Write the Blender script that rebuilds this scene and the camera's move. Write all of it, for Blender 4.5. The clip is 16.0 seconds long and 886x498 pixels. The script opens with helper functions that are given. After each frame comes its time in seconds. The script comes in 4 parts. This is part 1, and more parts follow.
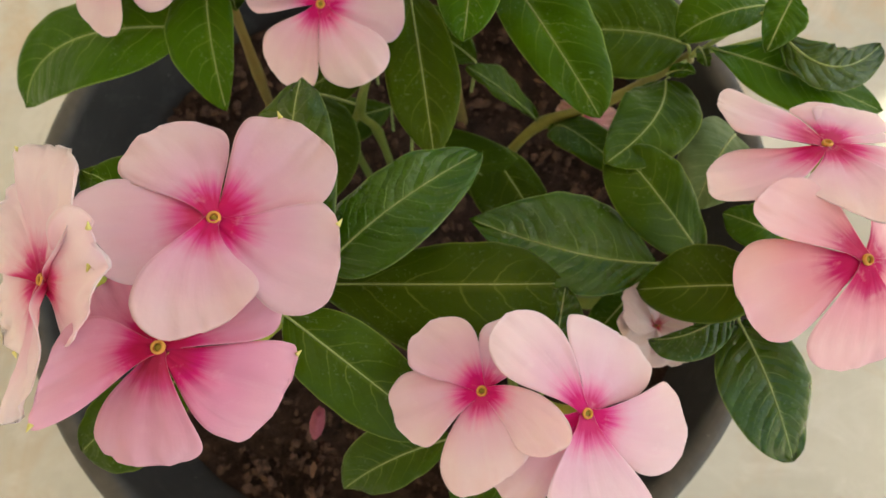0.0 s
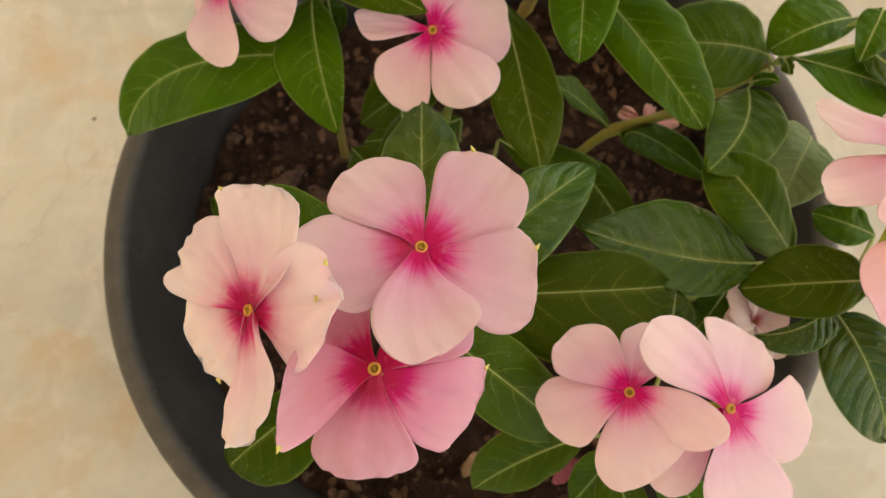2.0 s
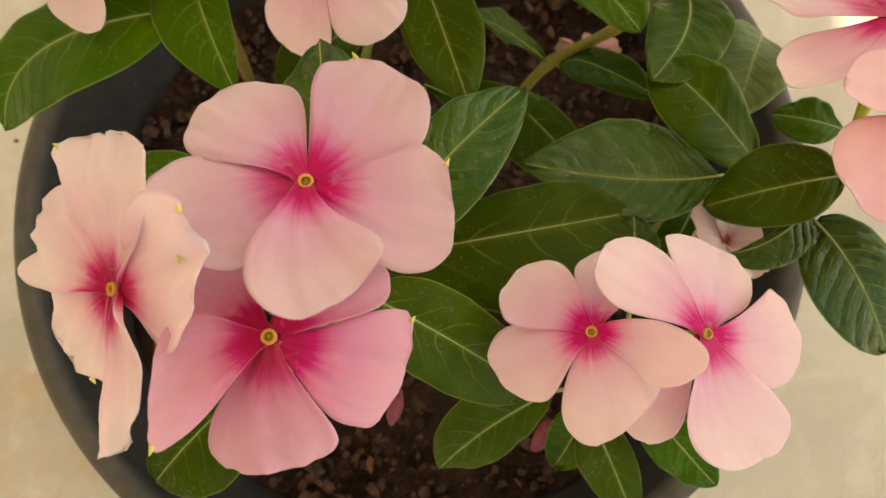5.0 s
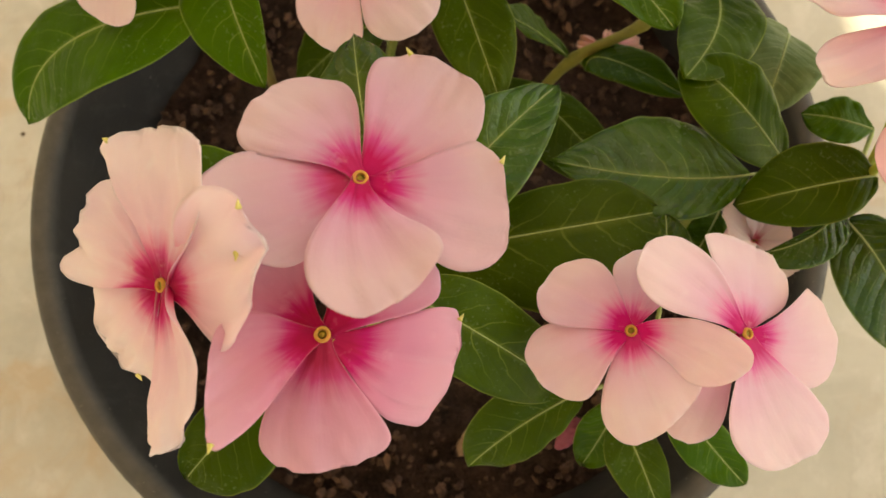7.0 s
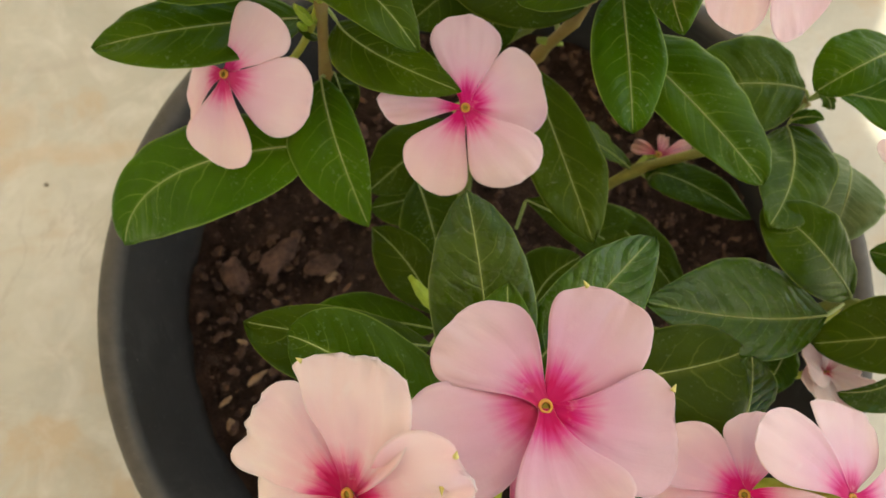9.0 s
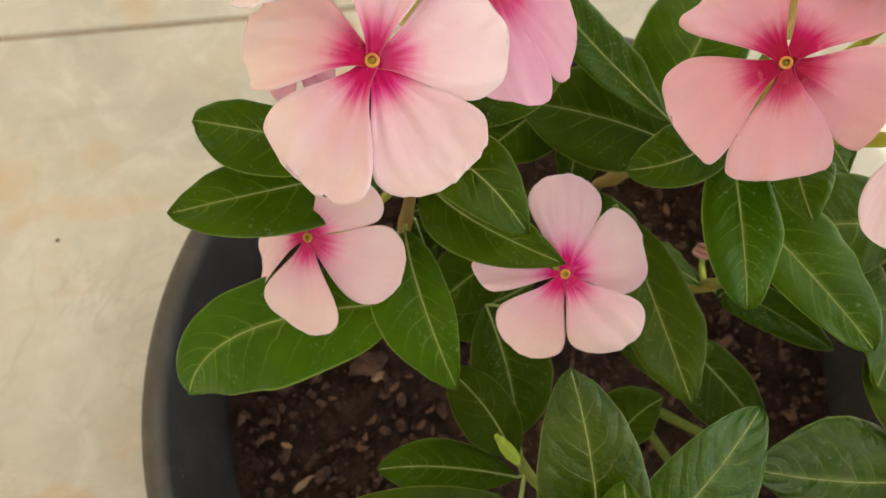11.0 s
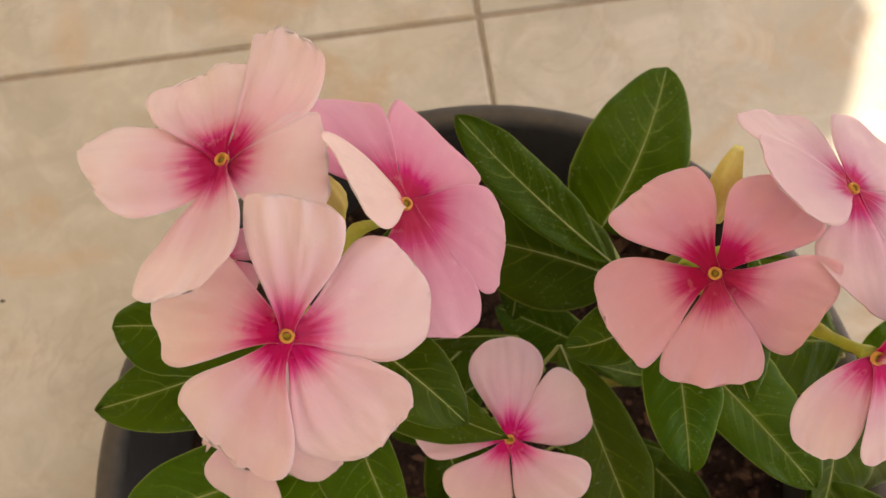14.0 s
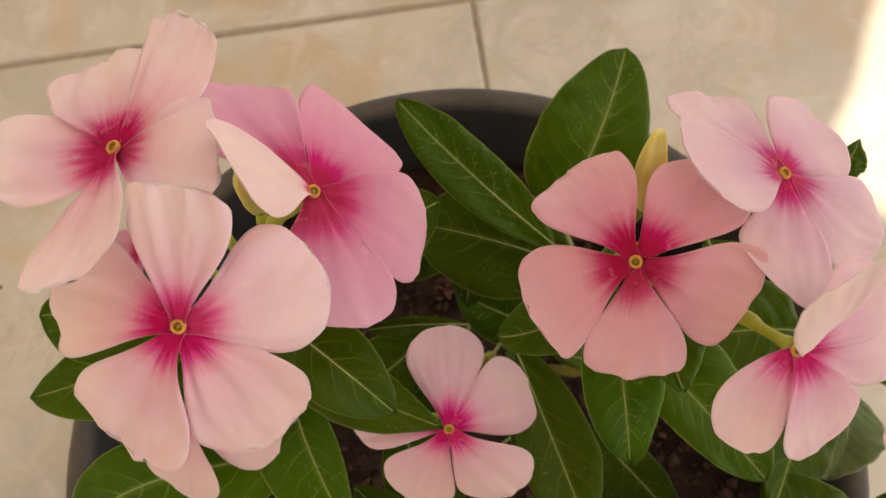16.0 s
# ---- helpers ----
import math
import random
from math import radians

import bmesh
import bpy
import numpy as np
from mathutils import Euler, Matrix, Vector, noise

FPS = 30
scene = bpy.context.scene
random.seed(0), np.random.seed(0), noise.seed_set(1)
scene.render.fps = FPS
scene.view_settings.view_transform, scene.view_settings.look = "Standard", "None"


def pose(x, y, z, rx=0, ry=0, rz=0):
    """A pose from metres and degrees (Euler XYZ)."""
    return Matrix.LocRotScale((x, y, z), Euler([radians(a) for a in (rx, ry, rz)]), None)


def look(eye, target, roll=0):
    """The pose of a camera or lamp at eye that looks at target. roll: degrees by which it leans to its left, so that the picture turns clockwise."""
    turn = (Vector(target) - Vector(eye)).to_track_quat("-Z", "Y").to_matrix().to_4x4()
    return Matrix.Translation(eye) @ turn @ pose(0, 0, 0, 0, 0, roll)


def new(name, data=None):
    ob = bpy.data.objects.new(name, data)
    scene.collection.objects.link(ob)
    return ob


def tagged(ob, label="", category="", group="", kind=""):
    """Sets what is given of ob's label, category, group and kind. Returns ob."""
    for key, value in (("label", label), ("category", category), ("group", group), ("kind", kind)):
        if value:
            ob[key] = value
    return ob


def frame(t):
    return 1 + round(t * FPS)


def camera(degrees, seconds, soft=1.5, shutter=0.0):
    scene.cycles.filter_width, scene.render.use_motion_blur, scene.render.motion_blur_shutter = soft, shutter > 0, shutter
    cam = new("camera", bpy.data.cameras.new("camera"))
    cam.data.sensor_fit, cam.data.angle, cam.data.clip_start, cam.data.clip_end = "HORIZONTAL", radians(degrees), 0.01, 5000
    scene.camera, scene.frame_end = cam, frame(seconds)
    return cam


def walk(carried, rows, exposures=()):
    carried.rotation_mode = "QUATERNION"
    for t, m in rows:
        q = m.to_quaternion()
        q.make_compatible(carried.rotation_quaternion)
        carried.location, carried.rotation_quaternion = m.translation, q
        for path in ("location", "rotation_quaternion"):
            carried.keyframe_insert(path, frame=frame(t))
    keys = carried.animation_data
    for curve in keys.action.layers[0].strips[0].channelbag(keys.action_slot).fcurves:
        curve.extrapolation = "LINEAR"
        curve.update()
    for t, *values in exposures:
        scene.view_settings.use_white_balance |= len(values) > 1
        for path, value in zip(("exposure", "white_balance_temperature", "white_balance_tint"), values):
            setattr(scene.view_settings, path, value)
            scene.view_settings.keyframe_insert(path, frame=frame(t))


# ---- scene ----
cam = camera(64.8, 16.0, soft=1.5)
cam.data.dof.use_dof, cam.data.dof.focus_distance, cam.data.dof.aperture_fstop = True, 0.114, 35.0
METRES, EYE, TILT, LEAN, TURN = 0.26, 0.4228, -76.12, 4.54, 4.82
ROWS = [
    (0.0, 0.0, 0.0, 0.0, 0.0, 0.0, 0.0),
    (0.5, -0.0587, -0.005, 0.0109, -0.33, -0.42, 0.16),
    (1.0, -0.1099, -0.0176, 0.03, -0.79, -0.22, 0.39),
    (1.5, -0.1367, -0.0345, 0.041, -1.05, -0.16, 0.81),
    (2.0, -0.1319, -0.033, 0.0206, -1.68, -0.56, 2.4),
    (2.5, -0.1145, -0.0053, -0.0035, -2.61, -0.87, 5.25),
    (3.0, -0.0964, 0.0338, -0.0203, -3.22, -1.61, 8.58),
    (3.5, -0.0898, 0.0514, -0.0234, -3.72, -1.55, 9.93),
    (6.0, -0.0912, 0.0404, -0.014, -3.46, -1.47, 10.02),
    (6.5, -0.1014, 0.0463, -0.0096, -3.6, -1.6, 9.86),
    (7.0, -0.1197, 0.0484, -0.0131, -3.85, -1.85, 9.62),
    (7.5, -0.1596, 0.0367, 0.0121, -4.57, -1.81, 8.94),
    (8.0, -0.1922, 0.0385, 0.057, -5.26, -1.72, 8.85),
    (8.5, -0.2087, 0.0368, 0.0639, -5.4, -1.74, 8.84),
    (9.0, -0.2108, 0.0305, 0.1217, -5.65, -1.48, 8.91),
    (9.5, -0.2349, 0.0438, 0.1588, -5.62, -2.26, 8.89),
    (10.0, -0.2591, 0.0515, 0.2062, -5.54, -1.95, 8.46),
    (12.5, -0.2742, 0.1115, 0.3846, -9.45, -3.16, 10.31),
    (13.0, -0.2687, 0.1124, 0.4243, -9.45, -3.83, 10.68),
    (13.5, -0.236, 0.1029, 0.4455, -9.74, -5.08, 11.61),
    (14.0, -0.2189, 0.093, 0.4447, -9.73, -5.36, 11.83),
    (14.5, -0.1886, 0.081, 0.4429, -8.97, -5.67, 12.48),
    (15.0, -0.1756, 0.0868, 0.4405, -8.78, -5.99, 12.45),
    (15.5, -0.1694, 0.0925, 0.4334, -8.4, -6.23, 12.02),
    (16.0, -0.1518, 0.0927, 0.4318, -8.05, -6.26, 12.12),
]
EXPOSURES = [(0.0, 1.05, 6700, 1), (1.5, 1.08, 7300, 5), (3.0, 1.04, 8100, 4), (7.0, 1.04, 8200, 3), (8.5, 1.05, 7300, 2), (9.5, 1.22, 6500, -3), (10.2, 1.31, 6400, -5), (12.3, 0.90, 7600, 15), (16.0, 0.78, 7500, 14)]
walk(cam, [(t, pose(0.0451, -0.0688, EYE, TILT, LEAN, TURN) @ pose(METRES * x, METRES * y, METRES * z, 90 + pitch, roll, yaw)) for t, x, y, z, yaw, pitch, roll in ROWS], EXPOSURES)

# ---- light: sun and sky; unseen slabs added below shade the pot ----
SUN_EL, SUN_AZ = 52.0, 8.0          # degrees; azimuth from +x towards +y
world = bpy.data.worlds.new("sky")
scene.world = world
world.use_nodes = True
wn = world.node_tree
sky = wn.nodes.new("ShaderNodeTexSky")
sky.sky_type, sky.sun_disc = "NISHITA", False
sky.sun_elevation, sky.sun_rotation = radians(SUN_EL), radians(90 - SUN_AZ)
sky.dust_density = 3.0
bg = wn.nodes["Background"]
bg.inputs["Strength"].default_value = 0.15
wn.links.new(sky.outputs[0], bg.inputs[0])
sun = new("sun", bpy.data.lights.new("sun", "SUN"))
sun.data.energy, sun.data.angle, sun.data.color = 4.0, radians(0.5), (1.0, 0.93, 0.82)
sun_from = Vector((math.cos(radians(SUN_EL)) * math.cos(radians(SUN_AZ)), math.cos(radians(SUN_EL)) * math.sin(radians(SUN_AZ)), math.sin(radians(SUN_EL))))
sun.matrix_world = look(sun_from * 6, (0, 0, 0))


# ---- materials ----
def material(name):
    m = bpy.data.materials.new(name)
    m.use_nodes = True
    nt = m.node_tree
    return m, nt, nt.nodes["Principled BSDF"], nt.nodes["Material Output"]


def node(nt, kind, **values):
    n = nt.nodes.new("ShaderNode" + kind)
    for k, v in values.items():
        if k == "op":
            n.operation = v
        elif k == "blend":
            n.blend_type = v
        elif k == "dims":
            n.noise_dimensions = v
        else:
            n.inputs[k.replace("_", " ")].default_value = v
    return n


def math_node(nt, op, a, b=None):
    n = nt.nodes.new("ShaderNodeMath")
    n.operation = op
    for i, v in ((0, a), (1, b)):
        if v is None:
            continue
        if isinstance(v, (int, float)):
            n.inputs[i].default_value = v
        else:
            nt.links.new(v, n.inputs[i])
    return n.outputs[0]


def ramp(nt, fac, stops):
    n = nt.nodes.new("ShaderNodeValToRGB")
    els = n.color_ramp.elements
    while len(els) < len(stops):
        els.new(0.5)
    for e, (p, c) in zip(els, stops):
        e.position, e.color = p, (*c, 1) if len(c) == 3 else c
    nt.links.new(fac, n.inputs[0])
    return n.outputs[0]


def mix(nt, fac, a, b, blend="MIX"):
    n = nt.nodes.new("ShaderNodeMix")
    n.data_type, n.blend_type = "RGBA", blend
    for i, v in ((0, fac), (6, a), (7, b)):
        if isinstance(v, (int, float)):
            n.inputs[i].default_value = v
        elif isinstance(v, tuple):
            n.inputs[i].default_value = (*v, 1)
        else:
            nt.links.new(v, n.inputs[i])
    return n.outputs[2]


def noise_of(nt, scale, detail=3.0, rough=0.55, coord=None, dist=0.0):
    n = node(nt, "TexNoise", Scale=scale, Detail=detail, Roughness=rough, Distortion=dist)
    if coord is None:
        coord = node(nt, "NewGeometry").outputs["Position"]
    nt.links.new(coord, n.inputs["Vector"])
    return n.outputs["Fac"]


def bump(nt, bsdf, height, strength, distance):
    b = node(nt, "Bump", Strength=strength, Distance=distance)
    nt.links.new(height, b.inputs["Height"])
    nt.links.new(b.outputs[0], bsdf.inputs["Normal"])


def petal_material(name, throat, ring, blade, tip, reach, thin=0.38):
    """Petal colours run from the throat outwards along the petal's own length."""
    m, nt, bsdf, out = material(name)
    uv = node(nt, "UVMap").outputs[0]
    sep = node(nt, "SeparateXYZ")
    nt.links.new(uv, sep.inputs[0])
    u, v = sep.outputs[0], sep.outputs[1]
    rnd = node(nt, "ObjectInfo").outputs["Random"]
    comb = node(nt, "CombineXYZ")
    nt.links.new(math_node(nt, "MULTIPLY", u, 1.3), comb.inputs[0])
    nt.links.new(math_node(nt, "MULTIPLY", v, 10.0), comb.inputs[1])
    nt.links.new(math_node(nt, "MULTIPLY", rnd, 40.0), comb.inputs[2])
    streak = noise_of(nt, 1.0, 3.0, 0.6, comb.outputs[0])
    side = math_node(nt, "ABSOLUTE", math_node(nt, "SUBTRACT", v, 0.5))
    # the dark eye reaches further along the middle of each petal than at its sides
    d = math_node(nt, "ADD", u, math_node(nt, "MULTIPLY", math_node(nt, "SUBTRACT", streak, 0.5), 0.20))
    d = math_node(nt, "ADD", d, math_node(nt, "MULTIPLY", side, 0.10))
    half = tuple(0.45 * p + 0.55 * q for p, q in zip(ring, blade))
    col = ramp(nt, d, [(0.0, throat), (reach * 0.62, throat), (reach * 0.95, ring), (reach * 1.22, half), (reach * 1.6, blade), (min(reach * 3.0, 0.95), tip)])
    geo = node(nt, "NewGeometry").outputs["Position"]
    blotch = noise_of(nt, 90.0, 3.0, 0.6, geo)
    col = mix(nt, math_node(nt, "MULTIPLY", blotch, 0.5), col, (0.93, 0.86, 0.90), "MULTIPLY")
    vein = math_node(nt, "SMOOTH_MIN", math_node(nt, "ABSOLUTE", math_node(nt, "SUBTRACT", streak, 0.5)), 0.1)
    col = mix(nt, math_node(nt, "MULTIPLY", math_node(nt, "SUBTRACT", 0.1, vein), 1.1), col, (0.96, 0.80, 0.86), "MULTIPLY")
    wash = noise_of(nt, 60.0, 2.0, 0.5, geo)
    col = mix(nt, ramp(nt, wash, [(0.42, (0, 0, 0)), (0.68, (0.30, 0.30, 0.30))]), col, (0.88, 0.66, 0.86), "MULTIPLY")
    fleck = noise_of(nt, 330.0, 3.0, 0.6, geo)
    col = mix(nt, ramp(nt, fleck, [(0.60, (0, 0, 0)), (0.78, (0.28, 0.28, 0.28))]), col, tuple(min(0.97, c * 1.06) for c in tip))
    edge = ramp(nt, math_node(nt, "MAXIMUM", u, math_node(nt, "MULTIPLY", side, 2.0)), [(0.955, (0, 0, 0)), (1.0, (0.45, 0.45, 0.45))])
    col = mix(nt, edge, col, tuple(min(0.95, c * 1.08) for c in tip))
    hue = node(nt, "HueSaturation")
    nt.links.new(col, hue.inputs["Color"])
    nt.links.new(math_node(nt, "ADD", math_node(nt, "MULTIPLY", rnd, 0.14), 0.95), hue.inputs["Saturation"])
    nt.links.new(hue.outputs[0], bsdf.inputs["Base Color"])
    bsdf.inputs["Roughness"].default_value = 0.62
    bsdf.inputs["Specular IOR Level"].default_value = 0.25
    bsdf.inputs["Sheen Weight"].default_value = 0.15
    fine = noise_of(nt, 900.0, 2.0, 0.5, geo)
    bump(nt, bsdf, math_node(nt, "ADD", math_node(nt, "MULTIPLY", streak, 0.7), math_node(nt, "MULTIPLY", fine, 0.35)), 0.3, 0.0006)
    tr = node(nt, "BsdfTranslucent")
    nt.links.new(hue.outputs[0], tr.inputs[0])
    ms = node(nt, "MixShader", Fac=thin)
    nt.links.new(bsdf.outputs[0], ms.inputs[1])
    nt.links.new(tr.outputs[0], ms.inputs[2])
    nt.links.new(ms.outputs[0], out.inputs[0])
    return m


CRIMSON = (0.64, 0.012, 0.145)
PETAL_PALE = petal_material("petal_pale_pink", CRIMSON, (0.78, 0.12, 0.34), (0.89, 0.61, 0.71), (0.95, 0.80, 0.79), 0.30)
# pale pink brightened: warm light on left-tilted flowers put into the colour
PETAL_LIT = petal_material("petal_pale_pink_lit", CRIMSON, (0.80, 0.14, 0.36), (0.95, 0.74, 0.79), (0.98, 0.89, 0.88), 0.26, 0.5)
PETAL_HOT = petal_material("petal_pale_hot_pink_eye", (0.72, 0.022, 0.22), (0.84, 0.20, 0.47), (0.90, 0.64, 0.74), (0.94, 0.79, 0.80), 0.265)
PETAL_BROAD = petal_material("petal_pale_broad_eye", (0.68, 0.014, 0.17), (0.82, 0.16, 0.40), (0.92, 0.67, 0.73), (0.95, 0.82, 0.81), 0.26)
# the pale pink again, darker by the shadow lying over the large flower
PETAL_SHADED = petal_material("petal_pale_pink_shaded", CRIMSON, (0.72, 0.10, 0.32), (0.77, 0.47, 0.58), (0.79, 0.61, 0.62), 0.28)
PETAL_PINK = petal_material("petal_warm_pink", CRIMSON, (0.70, 0.08, 0.24), (0.92, 0.52, 0.59), (0.96, 0.70, 0.72), 0.27)
PETAL_LILAC = petal_material("petal_lilac", CRIMSON, (0.68, 0.10, 0.32), (0.81, 0.56, 0.67), (0.88, 0.73, 0.76), 0.25)
PETAL_DULL = petal_material("petal_wilted_pink", (0.40, 0.06, 0.12), (0.50, 0.14, 0.18), (0.58, 0.26, 0.26), (0.55, 0.33, 0.25), 0.3, 0.2)
PETAL_BLUSH = petal_material("petal_salmon_pink", (0.54, 0.008, 0.09), (0.68, 0.08, 0.24), (0.88, 0.52, 0.62), (0.91, 0.65, 0.71), 0.31)
PETAL_ROSE = petal_material("petal_rose_pink", (0.52, 0.007, 0.085), (0.64, 0.05, 0.22), (0.765, 0.355, 0.50), (0.82, 0.51, 0.61), 0.325)
PETAL_WHITE = petal_material("petal_white_pink", (0.60, 0.05, 0.12), (0.75, 0.35, 0.38), (0.87, 0.72, 0.69), (0.89, 0.79, 0.73), 0.14)


def leaf_material(name, dark, light, vein, rough, spec, relief=0.42):
    m, nt, bsdf, out = material(name)
    uv = node(nt, "UVMap").outputs[0]
    sep = node(nt, "SeparateXYZ")
    nt.links.new(uv, sep.inputs[0])
    u, v = sep.outputs[0], sep.outputs[1]
    geo = node(nt, "NewGeometry").outputs["Position"]
    rnd = node(nt, "ObjectInfo").outputs["Random"]
    w = math_node(nt, "ABSOLUTE", math_node(nt, "MULTIPLY", math_node(nt, "SUBTRACT", v, 0.5), 2.0))
    wob = math_node(nt, "MULTIPLY", noise_of(nt, 75.0, 3.0, 0.6, geo), 1.1)
    bend = math_node(nt, "MULTIPLY", math_node(nt, "POWER", w, 1.3), 1.9)
    s = math_node(nt, "ADD", math_node(nt, "SUBTRACT", math_node(nt, "MULTIPLY", u, math_node(nt, "ADD", math_node(nt, "MULTIPLY", rnd, 2.5), 6.5)), bend), wob)
    f = math_node(nt, "ABSOLUTE", math_node(nt, "SUBTRACT", math_node(nt, "FRACT", s), 0.5))
    line = ramp(nt, f, [(0.0, (1, 1, 1)), (0.018, (0.75, 0.75, 0.75)), (0.04, (0.1, 0.1, 0.1)), (0.08, (0, 0, 0))])
    fade = math_node(nt, "MAXIMUM", math_node(nt, "SUBTRACT", 0.92, w), 0.0)
    line = math_node(nt, "MULTIPLY", line, fade)
    pillow = math_node(nt, "SUBTRACT", 0.25, math_node(nt, "MULTIPLY", f, f))
    patch = noise_of(nt, 55.0, 4.0, 0.6, geo)
    col = mix(nt, ramp(nt, patch, [(0.3, (0, 0, 0)), (0.72, (1, 1, 1))]), dark, light)
    near_rib = math_node(nt, "MAXIMUM", math_node(nt, "SUBTRACT", 1.0, math_node(nt, "MULTIPLY", w, 9.0)), 0.0)
    col = mix(nt, math_node(nt, "MULTIPLY", near_rib, 0.30), col, vein)
    col = mix(nt, math_node(nt, "MULTIPLY", line, math_node(nt, "MULTIPLY", noise_of(nt, 150.0, 2.0, 0.5, geo), 1.1)), col, vein)
    rim = ramp(nt, w, [(0.0, (0, 0, 0)), (0.965, (0, 0, 0)), (0.985, (1, 1, 1))])
    col = mix(nt, math_node(nt, "MULTIPLY", rim, 0.6), col, vein)
    # dried water spots and dust, in clusters
    speck = ramp(nt, noise_of(nt, 1100.0, 2.0, 0.5, geo), [(0.60, (0, 0, 0)), (0.70, (0.60, 0.60, 0.60))])
    where = ramp(nt, noise_of(nt, 95.0, 3.0, 0.6, geo), [(0.46, (0.06, 0.06, 0.06)), (0.66, (1, 1, 1))])
    col = mix(nt, math_node(nt, "MULTIPLY", speck, where), col, (0.20, 0.26, 0.12))
    smear = ramp(nt, noise_of(nt, 240.0, 5.0, 0.7, geo, 0.8), [(0.55, (0, 0, 0)), (0.72, (0.24, 0.24, 0.24))])
    col = mix(nt, math_node(nt, "MULTIPLY", smear, where), col, (0.18, 0.24, 0.11))
    hue = node(nt, "HueSaturation", Saturation=1.05)
    nt.links.new(col, hue.inputs["Color"])
    nt.links.new(math_node(nt, "ADD", math_node(nt, "MULTIPLY", rnd, 0.026), 0.492), hue.inputs["Hue"])
    nt.links.new(math_node(nt, "ADD", math_node(nt, "MULTIPLY", rnd, 0.35), 0.82), hue.inputs["Value"])
    nt.links.new(hue.outputs[0], bsdf.inputs["Base Color"])
    r = math_node(nt, "ADD", math_node(nt, "MULTIPLY", patch, 0.25), rough - 0.12)
    nt.links.new(r, bsdf.inputs["Roughness"])
    bsdf.inputs["Specular IOR Level"].default_value = spec
    cell = nt.nodes.new("ShaderNodeTexVoronoi")
    cell.feature = "DISTANCE_TO_EDGE"
    cell.inputs["Scale"].default_value = 620.0
    nt.links.new(geo, cell.inputs["Vector"])
    h = math_node(nt, "ADD", math_node(nt, "MULTIPLY", pillow, 0.8), math_node(nt, "MULTIPLY", cell.outputs["Distance"], 0.14))
    h = math_node(nt, "ADD", h, math_node(nt, "MULTIPLY", noise_of(nt, 300.0, 3.0, 0.55, geo), 0.30))
    h = math_node(nt, "SUBTRACT", h, math_node(nt, "MULTIPLY", line, 0.12))
    bump(nt, bsdf, h, relief, 0.0014)
    tr = node(nt, "BsdfTranslucent")
    nt.links.new(mix(nt, 0.5, hue.outputs[0], (0.20, 0.30, 0.02)), tr.inputs[0])
    ms = node(nt, "MixShader", Fac=0.20)
    nt.links.new(bsdf.outputs[0], ms.inputs[1])
    nt.links.new(tr.outputs[0], ms.inputs[2])
    nt.links.new(ms.outputs[0], out.inputs[0])
    return m


LEAF = leaf_material("leaf_green", (0.036, 0.077, 0.002), (0.068, 0.128, 0.003), (0.30, 0.37, 0.08), 0.34, 0.14)
LEAF_GLOSS = leaf_material("leaf_glossy", (0.030, 0.070, 0.003), (0.055, 0.108, 0.005), (0.27, 0.35, 0.10), 0.25, 0.38, 0.9)
# leaf green darkened, with the shade among low inner leaves in its colour
LEAF_SHADED = leaf_material("leaf_green_shaded", (0.031, 0.061, 0.002), (0.052, 0.094, 0.003), (0.24, 0.29, 0.06), 0.40, 0.10)
LEAF_PALE = leaf_material("leaf_pale_mottled", (0.055, 0.10, 0.018), (0.20, 0.24, 0.09), (0.36, 0.40, 0.18), 0.5, 0.35)


def plain(name, c1, c2, scale, rough, spec=0.4, relief=0.2, size=0.0005, stretch=None):
    m, nt, bsdf, out = material(name)
    geo = node(nt, "NewGeometry").outputs["Position"]
    a = noise_of(nt, scale, 5.0, 0.6, geo)
    b = noise_of(nt, scale * 9, 3.0, 0.6, geo)
    f = math_node(nt, "ADD", math_node(nt, "MULTIPLY", a, 0.7), math_node(nt, "MULTIPLY", b, 0.3))
    nt.links.new(ramp(nt, f, [(0.32, c1), (0.68, c2)]), bsdf.inputs["Base Color"])
    nt.links.new(math_node(nt, "ADD", math_node(nt, "MULTIPLY", a, 0.3), rough - 0.15), bsdf.inputs["Roughness"])
    bsdf.inputs["Specular IOR Level"].default_value = spec
    bump(nt, bsdf, math_node(nt, "ADD", b, a), relief, size)
    return m


RIB = plain("leaf_rib", (0.24, 0.31, 0.07), (0.38, 0.44, 0.15), 300, 0.5)
STEM = plain("stem_green", (0.11, 0.16, 0.022), (0.22, 0.24, 0.045), 120, 0.5)
STEM_OLIVE = plain("stem_olive", (0.18, 0.16, 0.03), (0.30, 0.27, 0.05), 110, 0.5)
STEM_RED = plain("stem_brownish", (0.22, 0.13, 0.035), (0.25, 0.20, 0.05), 90, 0.55)
TUBE = plain("flower_tube", (0.30, 0.36, 0.03), (0.46, 0.47, 0.07), 200, 0.5)
BUD = plain("bud_yellow", (0.58, 0.52, 0.12), (0.73, 0.65, 0.24), 260, 0.55)
BUD_BRIGHT = plain("bud_bright", (0.26, 0.38, 0.02), (0.42, 0.52, 0.05), 400, 0.5)
BUD_GREEN = plain("bud_green", (0.22, 0.30, 0.03), (0.36, 0.42, 0.06), 260, 0.5)
EYE_RING = plain("eye_yellow", (0.58, 0.22, 0.05), (0.68, 0.38, 0.07), 800, 0.6)
EYE_DARK = plain("eye_throat", (0.20, 0.15, 0.01), (0.34, 0.27, 0.03), 800, 0.7)
SOIL = plain("soil_dark", (0.015, 0.010, 0.008), (0.105, 0.060, 0.042), 110, 0.92, 0.12, 1.0, 0.006)
